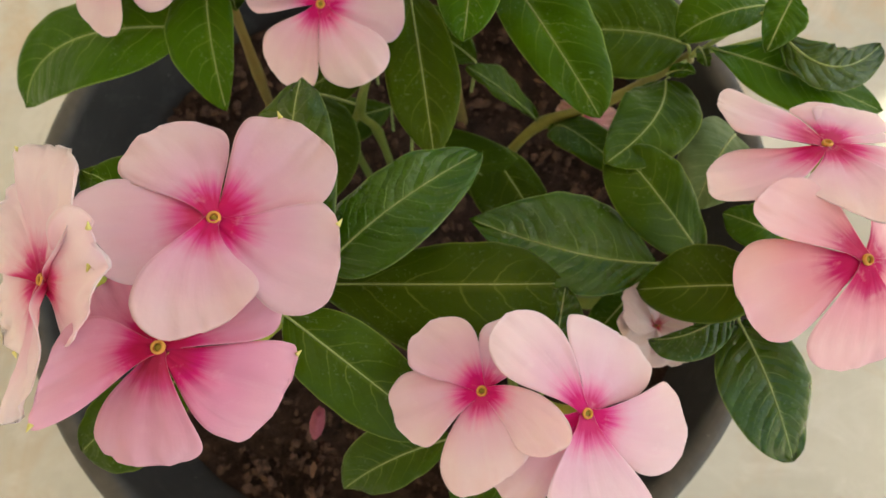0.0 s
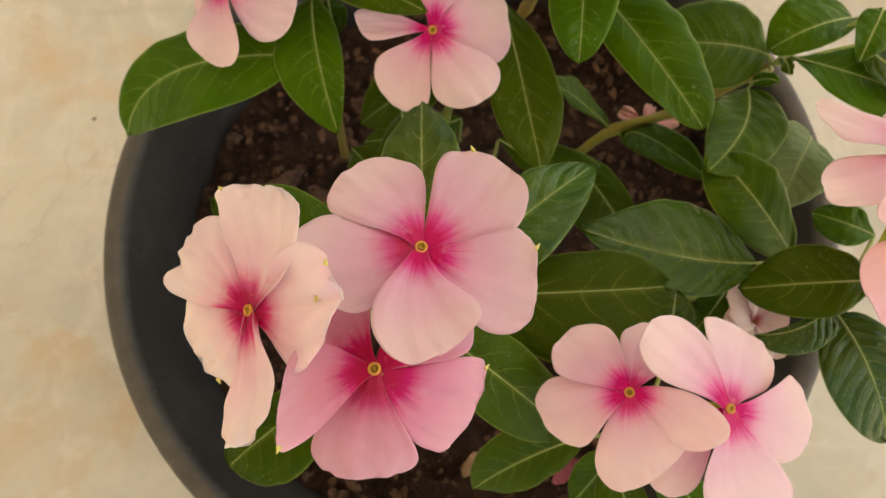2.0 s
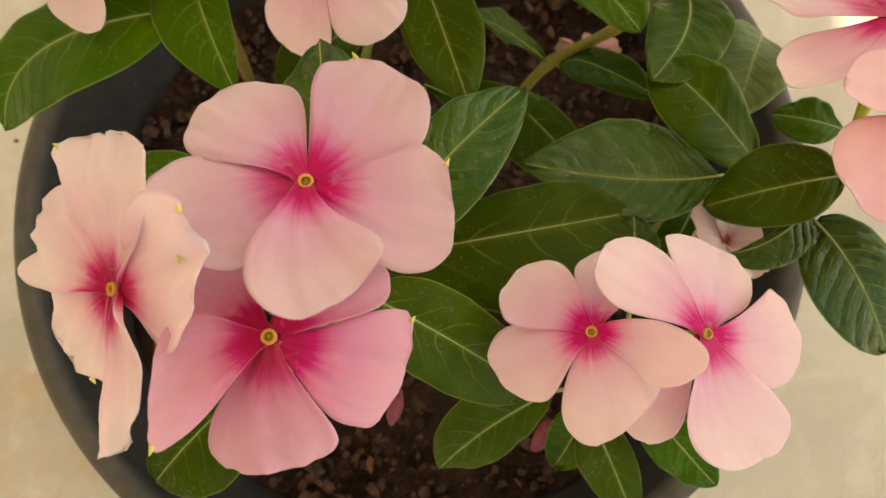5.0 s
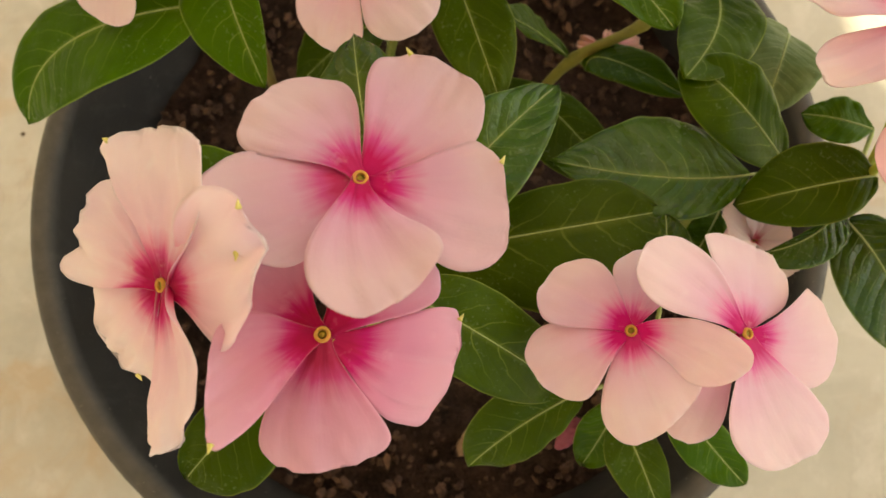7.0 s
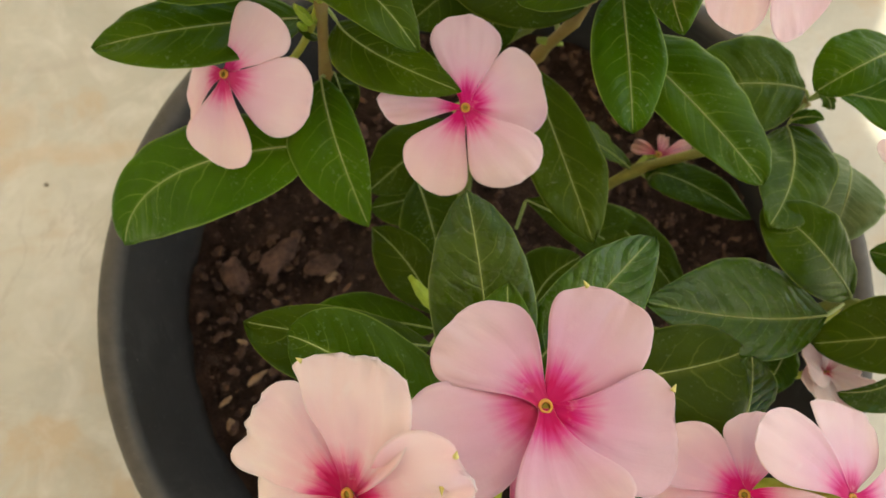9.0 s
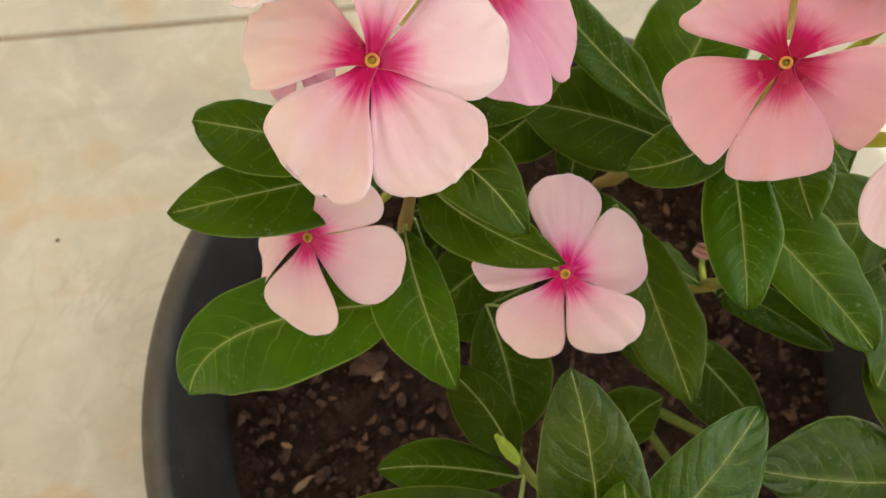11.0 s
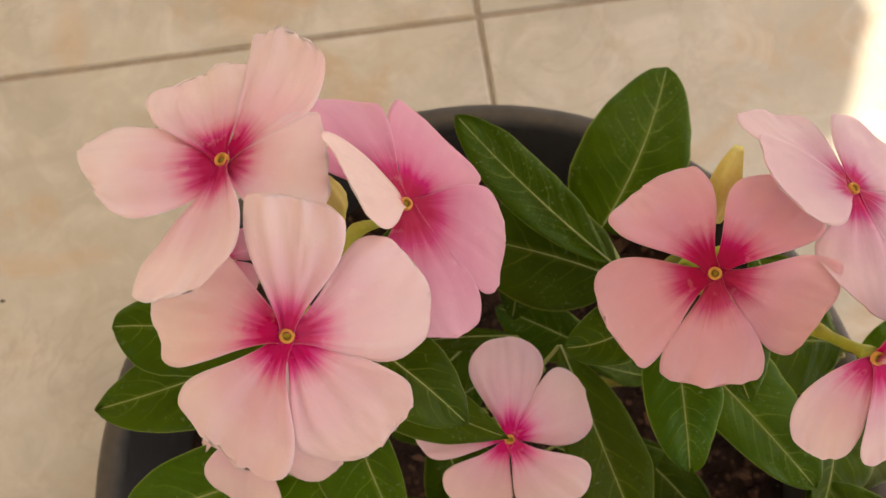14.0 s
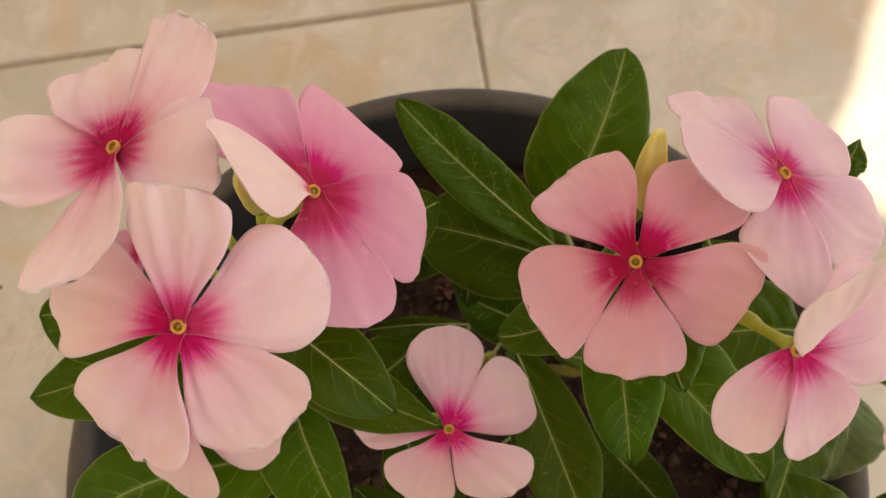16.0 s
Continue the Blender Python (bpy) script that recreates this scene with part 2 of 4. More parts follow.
CLOD = plain("soil_clod", (0.026, 0.017, 0.013), (0.19, 0.105, 0.072), 160, 0.95, 0.1, 0.8, 0.002)
CHIP = plain("bark_chip", (0.16, 0.09, 0.05), (0.34, 0.22, 0.13), 220, 0.85, 0.15, 0.5, 0.001)
CRUMB = plain("bark_crumb", (0.045, 0.026, 0.018), (0.17, 0.088, 0.050), 60, 0.9, 0.15, 0.5, 0.001)
GROUT = plain("grout", (0.30, 0.25, 0.19), (0.42, 0.36, 0.28), 160, 0.95, 0.1, 0.5, 0.001)
WILT = plain("petal_shrivelled", (0.18, 0.03, 0.055), (0.32, 0.09, 0.12), 300, 0.75, 0.2, 0.6, 0.001)
# cream of the unseen slabs, kept pale so they return warm light
BOUNCE_PAINT = plain("bounce_paint", (0.80, 0.71, 0.57), (0.87, 0.78, 0.63), 8, 0.8)
BLOCKER_CLOTH = plain("blocker_cloth", (0.40, 0.34, 0.25), (0.50, 0.43, 0.33), 40, 0.9)


def tile_material():
    m, nt, bsdf, out = material("tile_beige_marble")
    geo = node(nt, "NewGeometry").outputs["Position"]
    rnd = node(nt, "ObjectInfo").outputs["Random"]
    off = node(nt, "CombineXYZ")
    nt.links.new(math_node(nt, "MULTIPLY", rnd, 7.0), off.inputs[2])
    add = node(nt, "VectorMath")
    nt.links.new(geo, add.inputs[0])
    nt.links.new(off.outputs[0], add.inputs[1])
    p = add.outputs[0]
    cloud = noise_of(nt, 6.0, 6.0, 0.58, p, 0.6)
    base = ramp(nt, cloud, [(0.30, (0.425, 0.402, 0.325)), (0.50, (0.515, 0.482, 0.392)), (0.72, (0.575, 0.54, 0.445))])
    rust = noise_of(nt, 11.0, 5.0, 0.62, p, 1.2)
    base = mix(nt, ramp(nt, rust, [(0.54, (0, 0, 0)), (0.67, (0.70, 0.70, 0.70))]), base, (0.50, 0.37, 0.23))
    grey = noise_of(nt, 17.0, 5.0, 0.6, p, 0.8)
    base = mix(nt, ramp(nt, grey, [(0.56, (0, 0, 0)), (0.74, (0.45, 0.45, 0.45))]), base, (0.40, 0.39, 0.34))
    spots = noise_of(nt, 34.0, 6.0, 0.66, p, 0.5)
    base = mix(nt, ramp(nt, spots, [(0.54, (0, 0, 0)), (0.68, (0.22, 0.22, 0.22))]), base, (0.46, 0.33, 0.20))
    pale = noise_of(nt, 24.0, 6.0, 0.62, p, 0.9)
    base = mix(nt, ramp(nt, pale, [(0.50, (0, 0, 0)), (0.70, (0.6, 0.6, 0.6))]), base, (0.66, 0.62, 0.54))
    crack = math_node(nt, "ABSOLUTE", math_node(nt, "SUBTRACT", noise_of(nt, 7.0, 6.0, 0.6, p, 1.8), 0.5))
    crack = ramp(nt, crack, [(0.0, (0.34, 0.34, 0.34)), (0.022, (0, 0, 0))])
    crack = math_node(nt, "MULTIPLY", crack, ramp(nt, noise_of(nt, 4.0, 2.0, 0.5, p), [(0.48, (0, 0, 0)), (0.6, (1, 1, 1))]))
    base = mix(nt, crack, base, (0.38, 0.33, 0.26))
    fine = noise_of(nt, 120.0, 4.0, 0.6, geo)
    base = mix(nt, ramp(nt, fine, [(0.35, (0.10, 0.10, 0.10)), (0.6, (0, 0, 0))]), base, (0.36, 0.30, 0.22))
    sep = node(nt, "SeparateXYZ")
    nt.links.new(geo, sep.inputs[0])
    ragged = noise_of(nt, 60.0, 5.0, 0.65, geo)
    shift = math_node(nt, "MULTIPLY", math_node(nt, "SUBTRACT", noise_of(nt, 28.0, 3.0, 0.6, geo), 0.5), 0.03)
    for x, y, rx, ry, tone in ((-0.245, 0.139, 0.062, 0.010, (0.52, 0.36, 0.20)), (-0.212, 0.283, 0.014, 0.030, (0.50, 0.35, 0.20)), (-0.300, 0.165, 0.030, 0.018, (0.52, 0.37, 0.22)),
                               (-0.248, 0.202, 0.050, 0.006, (0.42, 0.37, 0.30)), (-0.215, 0.060, 0.030, 0.014, (0.42, 0.38, 0.31)), (-0.120, 0.235, 0.050, 0.012, (0.52, 0.39, 0.25))):
        dx = math_node(nt, "DIVIDE", math_node(nt, "SUBTRACT", sep.outputs[0], x), rx)
        dy = math_node(nt, "DIVIDE", math_node(nt, "SUBTRACT", math_node(nt, "ADD", sep.outputs[1], shift), y), ry)
        near = math_node(nt, "SUBTRACT", 1.0, math_node(nt, "ADD", math_node(nt, "MULTIPLY", dx, dx), math_node(nt, "MULTIPLY", dy, dy)))
        stain = math_node(nt, "MULTIPLY", math_node(nt, "MAXIMUM", near, 0.0), math_node(nt, "MULTIPLY", ragged, 0.9))
        base = mix(nt, stain, base, tone)
    nt.links.new(base, bsdf.inputs["Base Color"])
    nt.links.new(math_node(nt, "ADD", math_node(nt, "MULTIPLY", fine, 0.2), 0.42), bsdf.inputs["Roughness"])
    bsdf.inputs["Specular IOR Level"].default_value = 0.3
    bump(nt, bsdf, fine, 0.08, 0.0005)
    return m


TILE = tile_material()


def pot_material():
    """Dull slate plastic with smudges, dried splashes, fine scuffs and a few pale specks."""
    m, nt, bsdf, out = material("pot_plastic")
    geo = node(nt, "NewGeometry").outputs["Position"]
    base = ramp(nt, noise_of(nt, 22.0, 5.0, 0.6, geo, 0.6), [(0.34, (0.021, 0.019, 0.017)), (0.66, (0.034, 0.031, 0.028))])
    smudge = ramp(nt, noise_of(nt, 48.0, 6.0, 0.68, geo, 1.4), [(0.52, (0, 0, 0)), (0.74, (0.5, 0.5, 0.5))])
    base = mix(nt, smudge, base, (0.070, 0.066, 0.058))
    stretch = node(nt, "Mapping")
    stretch.inputs["Scale"].default_value = (90.0, 90.0, 900.0)
    nt.links.new(geo, stretch.inputs["Vector"])
    scuff = noise_of(nt, 1.0, 4.0, 0.7, stretch.outputs[0])
    base = mix(nt, ramp(nt, scuff, [(0.60, (0, 0, 0)), (0.76, (0.35, 0.35, 0.35))]), base, (0.085, 0.082, 0.075))
    dot = noise_of(nt, 700.0, 2.0, 0.5, geo)
    base = mix(nt, ramp(nt, dot, [(0.72, (0, 0, 0)), (0.77, (0.6, 0.6, 0.6))]), base, (0.20, 0.19, 0.16))
    upward = node(nt, "SeparateXYZ")
    nt.links.new(node(nt, "NewGeometry").outputs["Normal"], upward.inputs[0])
    lip_sheen = math_node(nt, "MULTIPLY", ramp(nt, upward.outputs["Z"], [(0.45, (0, 0, 0)), (0.9, (0.6, 0.6, 0.6))]), noise_of(nt, 130.0, 5.0, 0.65, geo))
    base = mix(nt, lip_sheen, base, (0.15, 0.13, 0.10))          # sky sheen on the upward lip, mixed into the colour
    nt.links.new(base, bsdf.inputs["Base Color"])
    nt.links.new(math_node(nt, "ADD", math_node(nt, "MULTIPLY", noise_of(nt, 60.0, 4.0, 0.6, geo), 0.35), 0.32), bsdf.inputs["Roughness"])
    bsdf.inputs["Specular IOR Level"].default_value = 0.45
    bump(nt, bsdf, math_node(nt, "ADD", scuff, noise_of(nt, 420.0, 3.0, 0.6, geo)), 0.16, 0.0006)
    return m


PLASTIC = pot_material()

# ---- building blocks ----
PLACE = {}                            # the place of each parent


def empty(name, at, label, category, group=""):
    ob = new(name)
    ob.empty_display_size = 0.02
    ob.location = at
    PLACE[ob] = Matrix.Translation(at)
    return tagged(ob, label, category, group)


def part(name, bm, mat, parent=None, label="", smooth=True):
    """Links a bmesh as one mesh object, built at its place in the world, under a thing or a part."""
    me = bpy.data.meshes.new(name)
    bm.normal_update()
    bm.to_mesh(me)
    bm.free()
    me.materials.append(mat)
    if smooth:
        me.polygons.foreach_set("use_smooth", [True] * len(me.polygons))
    ob = new(name, me)
    if parent is not None:
        ob.parent = parent
        ob.matrix_parent_inverse = PLACE[parent].inverted()
    PLACE[ob] = Matrix.Identity(4)
    return tagged(ob, label)


def sheet(points, uvs, thick, down):
    """A thin closed shell on a grid of points; down gives the way to its underside."""
    bm = bmesh.new()
    layer = bm.loops.layers.uv.new("UVMap")
    rows, cols = len(points), len(points[0])
    top = [[bm.verts.new(p) for p in r] for r in points]
    low = [[bm.verts.new(Vector(p) + down[i] * thick * (0.15 if i in (0, rows - 1) or j in (0, cols - 1) else 1)) for j, p in enumerate(r)] for i, r in enumerate(points)]
    tag = {}
    for i in range(rows):
        for j in range(cols):
            tag[top[i][j]] = tag[low[i][j]] = uvs[i][j]

    def face(*vs):
        f = bm.faces.new(vs)
        for lp in f.loops:
            lp[layer].uv = tag[lp.vert]

    for i in range(rows - 1):
        for j in range(cols - 1):
            face(top[i][j], top[i + 1][j], top[i + 1][j + 1], top[i][j + 1])
            face(low[i][j], low[i][j + 1], low[i + 1][j + 1], low[i + 1][j])
    for i in range(rows - 1):
        face(top[i][0], low[i][0], low[i + 1][0], top[i + 1][0])
        face(top[i][-1], top[i + 1][-1], low[i + 1][-1], low[i][-1])
    for j in range(cols - 1):
        face(top[0][j], top[0][j + 1], low[0][j + 1], low[0][j])
        face(top[-1][j], low[-1][j], low[-1][j + 1], top[-1][j + 1])
    return bm


def curve3(points, n):
    """A smooth line through a few points."""
    pts = [Vector(p) for p in points]
    pts = [2 * pts[0] - pts[1]] + pts + [2 * pts[-1] - pts[-2]]
    line = []
    for k in range(1, len(pts) - 2):
        a, b, c, d = pts[k - 1:k + 3]
        for i in range(n):
            t = i / n
            line.append(0.5 * (2 * b + (c - a) * t + (2 * a - 5 * b + 4 * c - d) * t * t + (3 * b - a - 3 * c + d) * t ** 3))
    return line + [pts[-2]]


def tube(line, radii, sides=7, bm=None, flat=1.0):
    bm = bm or bmesh.new()
    rings, ref = [], Vector((0.31, 0.87, 0.22))
    for i, p in enumerate(line):
        d = (line[min(i + 1, len(line) - 1)] - line[max(i - 1, 0)]).normalized()
        a = d.cross(ref).normalized()
        b = d.cross(a)
        r = radii(i / (len(line) - 1))
        rings.append([bm.verts.new(p + r * (math.cos(6.2832 * k / sides) * a + math.sin(6.2832 * k / sides) * b * flat)) for k in range(sides)])
    for u, v in zip(rings, rings[1:]):
        for k in range(sides):
            bm.faces.new((u[k], u[(k + 1) % sides], v[(k + 1) % sides], v[k]))
    bm.faces.new(rings[0][::-1])
    bm.faces.new(rings[-1])
    return bm


def lathe(profile, sides=96, closed=False):
    bm = bmesh.new()
    rings = [[bm.verts.new((r * math.cos(6.2832 * k / sides), r * math.sin(6.2832 * k / sides), z)) for k in range(sides)] for r, z in profile]
    for u, v in zip(rings, rings[1:] + rings[:1] if closed else rings[1:]):
        for k in range(sides):
            bm.faces.new((u[k], u[(k + 1) % sides], v[(k + 1) % sides], v[k]))
    if not closed:
        bm.faces.new(rings[0][::-1])
        bm.faces.new(rings[-1])
    return bm


def lump(bm, at, size, seed, squash=0.7):
    rnd = random.Random(seed)
    r = bmesh.ops.create_icosphere(bm, subdivisions=2, radius=1.0)
    turn = Euler((rnd.random() * 6, rnd.random() * 6, rnd.random() * 6)).to_matrix()
    dims = Vector((size * rnd.uniform(0.7, 1.3), size * rnd.uniform(0.6, 1.1), size * squash * rnd.uniform(0.7, 1.1)))
    for v in r["verts"]:
        n = noise.noise(v.co * 1.4 + Vector((seed * 1.7, 0, 0)))
        q = Vector((v.co.x * dims.x, v.co.y * dims.y, v.co.z * dims.z)) * (1 + 0.45 * n + 0.35 * noise.noise(v.co * 3.7 + Vector((0, seed * 0.9, 0))))
        v.co = turn @ q + Vector(at)


# ---- the plants' organs ----
def smoothstep(a, b, x):
    x = min(1, max(0, (x - a) / (b - a)))
    return x * x * (3 - 2 * x)


def petal(parent, mat, centre, frame3, az, length, rise, width, skew=0.0, lean=0.0, square=0.6, wedge=1.45, twist=0.10, cup=0.0, ruffle=0.5, seed=1, hook=0.0):
    """One petal: a claw that widens into a broad blade. frame3: the flower's own axes; skew slants the outer edge, lean bends the petal sideways,
    square sets where the blade begins to round off, wedge how fast the claw widens."""
    nu, nv = 22, 24
    arch, sag = -0.05 + 0.12 * math.sin(seed * 2.31), -0.02 + 0.16 * math.sin(seed * 4.7 + 1)
    ca, sa, ce, se = math.cos(radians(az)), math.sin(radians(az)), math.cos(radians(rise)), math.sin(radians(rise))
    pts, uvs = [], []
    for i in range(nu + 1):
        s = 1 - (1 - i / nu) ** 1.6
        fan = 0.13 + 0.87 * math.sin(1.5708 * min(1, s / 0.8)) ** wedge
        blunt = max(0.03, (1 - (max(0.0, s - square) / (1 - square)) ** 2.4) ** 0.42)
        h = 0.5 * width * fan * blunt
        row, ur = [], []
        for j in range(nv + 1):
            q = 2 * j / nv - 1
            w = q * blunt
            edge = max(abs(w) ** 3, s ** 6)
            wob = noise.noise((w * 2.1 + seed * 3.7, s * 2.3, seed * 1.3))
            fine = noise.noise((w * 6 + seed, s * 5, seed * 2.1))
            jag = noise.noise((w * 17 + seed * 1.9, 0.4, seed * 0.6)) + 0.6 * noise.noise((w * 38 + seed, 2.4, seed * 0.6))
            along = s + skew * w * s * s + (0.015 * wob + (0.006 + 0.012 * ruffle) * fine + 0.013 * ruffle * jag) * s ** 5
            y = h * q * (1 + 0.03 * wob * s + 0.03 * ruffle * fine * s)
            x = length * (0.015 + along)
            z = length * (0.02 * math.sin(s * 5) + ruffle * edge * 0.08 * wob + ruffle * 0.03 * fine * s) + cup * w * w * h + twist * y
            z += length * (arch * (s * s - 0.6 * s) + 0.05 * noise.noise((s * 1.7 + seed * 0.77, w * 1.4, seed * 2.9)) * s)
            z += 0.5 * sag * width * (w * w - 0.3) * s
            z += 0.00030 * ruffle * noise.noise((w * 8 + seed * 1.1, s * 2.6, seed * 0.4)) * s * s
            z -= 0.0005 * (1 - abs(w)) ** 3 * smoothstep(0.1, 0.5, s) * (1 - s ** 4)
            z += 0.00022 * math.sin(w * 9 + seed) * s * (1 - 0.5 * s) * ruffle * 2
            y += lean * length * s * s
            x, z = x * ce - z * se, x * se + z * ce
            row.append(centre + frame3 @ Vector((x * ca - y * sa, x * sa + y * ca, z)))
            ur.append((math.hypot(s, 0.5 * width / length * w * fan * 0.6), 0.5 + 0.5 * w))
        pts.append(row)
        uvs.append(ur)
    ob = part("petal", sheet(pts, uvs, 0.0003, [-frame3.col[2]] * (nu + 1)), mat, parent)
    if hook:
        a = pts[-5][nv - 1]
        b = a + (a - pts[-9][nv // 2]).normalized() * hook
        return ob, (a, b)
    return ob, None


def flower_frame(normal):
    n = Vector(normal).normalized()
    x = (Vector((1, 0, 0)) - n * n.x).normalized()
    return Matrix((x, n.cross(x), n)).transposed()


def flower(plant, mat, centre, normal, node_at, petals, ratio=0.9, cup=0.0, ruffle=0.5, label="", eye=1.0, seed=0, hooks=False, wedge=1.45):
    """A periwinkle flower: five petals on a slender tube with a yellow-ringed eye.
    petals: azimuth, length in mm, rise, then width over length, skew, lean, square, wedge, material and twist where they differ."""
    c, f = Vector(centre), flower_frame(normal)
    n = f.col[2]
    foot = c - n * 0.020
    node_at = Vector(node_at)
    line = curve3([c - n * 0.0006, c - n * 0.010, foot, foot * 0.5 + node_at * 0.5 - n * 0.004, node_at], 6)
    stalk = tube(line, lambda t: 0.0016 - 0.0006 * smoothstep(0.0, 0.12, t) + 0.0005 * smoothstep(0.3, 0.45, t) * (1 - smoothstep(0.5, 0.6, t)), 8)
    ob = part("flower", stalk, TUBE, plant, label)
    for k, (az, length, rise, *more) in enumerate(petals):
        width, skew, lean, square, own_wedge, own, twist = (*more, *(ratio, 0.04 * math.sin(seed * 5 + k * 2.2), 0.0, 0.6, wedge, mat, 0.10)[len(more):])
        blade, spike = petal(ob, own, c + n * 0.0003 * (k % 2), f, az, length / 1000, rise, width * length / 1000, skew, lean, square, own_wedge, twist, cup, ruffle, seed * 7 + k,
                             hook=0.0012 if hooks and k % 2 == 0 else 0.0)
        if spike:
            line = [spike[0].lerp(spike[1], i / 4) for i in range(5)]
            part("petal_hook", tube(line, lambda t: 0.0004 * (1 - t) + 0.00006, 6), BUD, ob, "tiny yellow-green hooked tip on the petal's edge")
    bm = lathe([(r * eye / 1000, z * eye / 1000) for r, z in ((0.56, 0.25), (0.66, 0.75), (0.82, 0.92), (1.0, 0.80), (1.12, 0.45), (1.10, 0.15))], 18, True)
    for v in bm.verts:
        v.co = c + f @ v.co
    part("eye_ring", bm, EYE_RING, ob, "small yellow ring round the flower's throat")
    bm = lathe([(r * eye / 1000, z * eye / 1000) for r, z in ((0.60, 0.30), (0.45, 0.42), (0.20, 0.50))], 14)
    for v in bm.verts:
        v.co = c + f @ v.co
    part("throat", bm, EYE_DARK, ob)
    return ob


def leaf(plant, mat, node_at, base, middle, tip, left, right, roll=0, fold=0.16, seed=0, widest=0.5, point=0.8, label=""):
    """An oblong leaf along a bent midrib, with a short stalk to its node; left and right: the widths of its two halves."""
    b, m, p = Vector(base), Vector(middle), Vector(tip)
    ctrl = 2 * m - 0.5 * (b + p)
    nu, nv = 36, 14
    pts, uvs, downs, ribs = [], [], [], []
    bias = math.log(0.5) / math.log(widest)
    for i in range(nu + 1):
        s = 0.004 + 0.996 * i / nu
        o = b * (1 - s) ** 2 + ctrl * (2 * s * (1 - s)) + p * s * s
        d = (2 * (1 - s) * (ctrl - b) + 2 * s * (p - ctrl)).normalized()
        side = Vector((0, 0, 1)).cross(d).normalized()
        up = d.cross(side)
        a = radians(roll)
        side, up = side * math.cos(a) + up * math.sin(a), up * math.cos(a) - side * math.sin(a)
        h = max(0.0, 1 - (2 * s ** bias - 1) ** 2) ** point
        hl, hr = [max(h * k, 0.0005 if i < nu else 0.0001) for k in (left, right)]
        row, ur = [], []
        for j in range(nv + 1):
            q = 2 * j / nv - 1
            wob = noise.noise((s * 3 + seed * 2.3, q * 1.2, seed * 0.71))
            veins = math.cos(6.2832 * (s * 7.5 - 1.9 * abs(q) ** 1.3)) * 0.00007 * min(1, abs(q) * 4) * (1 - abs(q) ** 4)
            rip = noise.noise((s * 9 + seed, q * 2.2, seed * 0.3))
            y = (hl if q < 0 else hr) * q * (1 + 0.06 * wob + 0.025 * rip)
            z = fold * abs(y) * (1 - 0.75 * abs(q)) + (0.0018 * wob + 0.0009 * rip) * abs(q) + veins * ((left + right) / 0.02)
            row.append(o + side * y + up * z)
            ur.append((s, 0.5 + 0.5 * q))
        pts.append(row)
        uvs.append(ur)
        downs.append(-up)
        ribs.append(o + up * 0.00008)
    ob = part("leaf", sheet(pts, uvs, 0.00035, downs), mat, plant, label)
    line = curve3([Vector(node_at), Vector(node_at) * 0.4 + b * 0.6 + Vector((0, 0, 0.0005)), b], 4)[:-1] + ribs[:-1]
    k = 8 / len(line)
    part("midrib", tube(line, lambda t: 0.00012 + 0.00034 * (1 - t) ** 1.6 if t > k else 0.00055, 6, None, 0.8), RIB, ob, "pale green midrib and stalk")
    return ob


def stem(plant, points, r0=0.0026, r1=0.0016, mat=None):
    line = curve3(points, 7)
    n = len(points) - 1

    def radius(t):
        at_node = abs(t * n - round(t * n))
        return (r0 + (r1 - r0) * t) * (1 + 0.35 * math.exp(-(at_node * 7) ** 2))
    return part("stem", tube(line, radius, 9), mat or STEM, plant)


def bud(plant, mat, base, tip, r=0.0016, label="", kind="bud"):
    b, p = Vector(base), Vector(tip)
    line = [b.lerp(p, i / 10) for i in range(11)]
    bm = tube(line, lambda t: r * (0.45 + 0.75 * math.sin(3.1416 * min(1, 0.12 + t * 0.82)) - 0.2 * t), 30)
    for i, v in enumerate(bm.verts):
        ring, k = divmod(i, 30)
        v.co += (v.co - line[ring]) * 0.13 * math.sin(6.2832 * 5 * k / 30 + ring * 0.12) + 0.00022 * noise.noise_vector(v.co * 700)
    return part(kind, bm, mat, plant, label)


# ---- floor ----
SIZE = 0.405
X0, Y0 = 0.0522, 0.2617             # a corner where four tiles meet
bm = bmesh.new()
bmesh.ops.create_grid(bm, x_segments=2, y_segments=2, size=60.0)
for v in bm.verts:
    v.co.z = -0.0016
floor = tagged(part("floor", bm, GROUT, None, "", False), "porch floor of beige marble-look tiles with grey-brown joints", "floor", "", "structure")
HALF, GAP, DEEP = SIZE / 2, 0.0016, 0.012
bm = bmesh.new()
edge = [(HALF - GAP, -0.0012), (HALF - GAP - 0.0012, 0.0)]
rings = []
for e, z in [(HALF - GAP, -DEEP)] + edge:
    rings.append([bm.verts.new((sx * e, sy * e, z)) for sx, sy in ((-1, -1), (1, -1), (1, 1), (-1, 1))])
    for v in rings[-1]:
        v.co.y += math.copysign(0.005, v.co.y)
for u, v in zip(rings, rings[1:]):
    for k in range(4):
        bm.faces.new((u[k], u[(k + 1) % 4], v[(k + 1) % 4], v[k]))
bm.faces.new(rings[-1])
tile_mesh = bpy.data.meshes.new("tile")
bm.to_mesh(tile_mesh)
bm.free()
tile_mesh.materials.append(TILE)

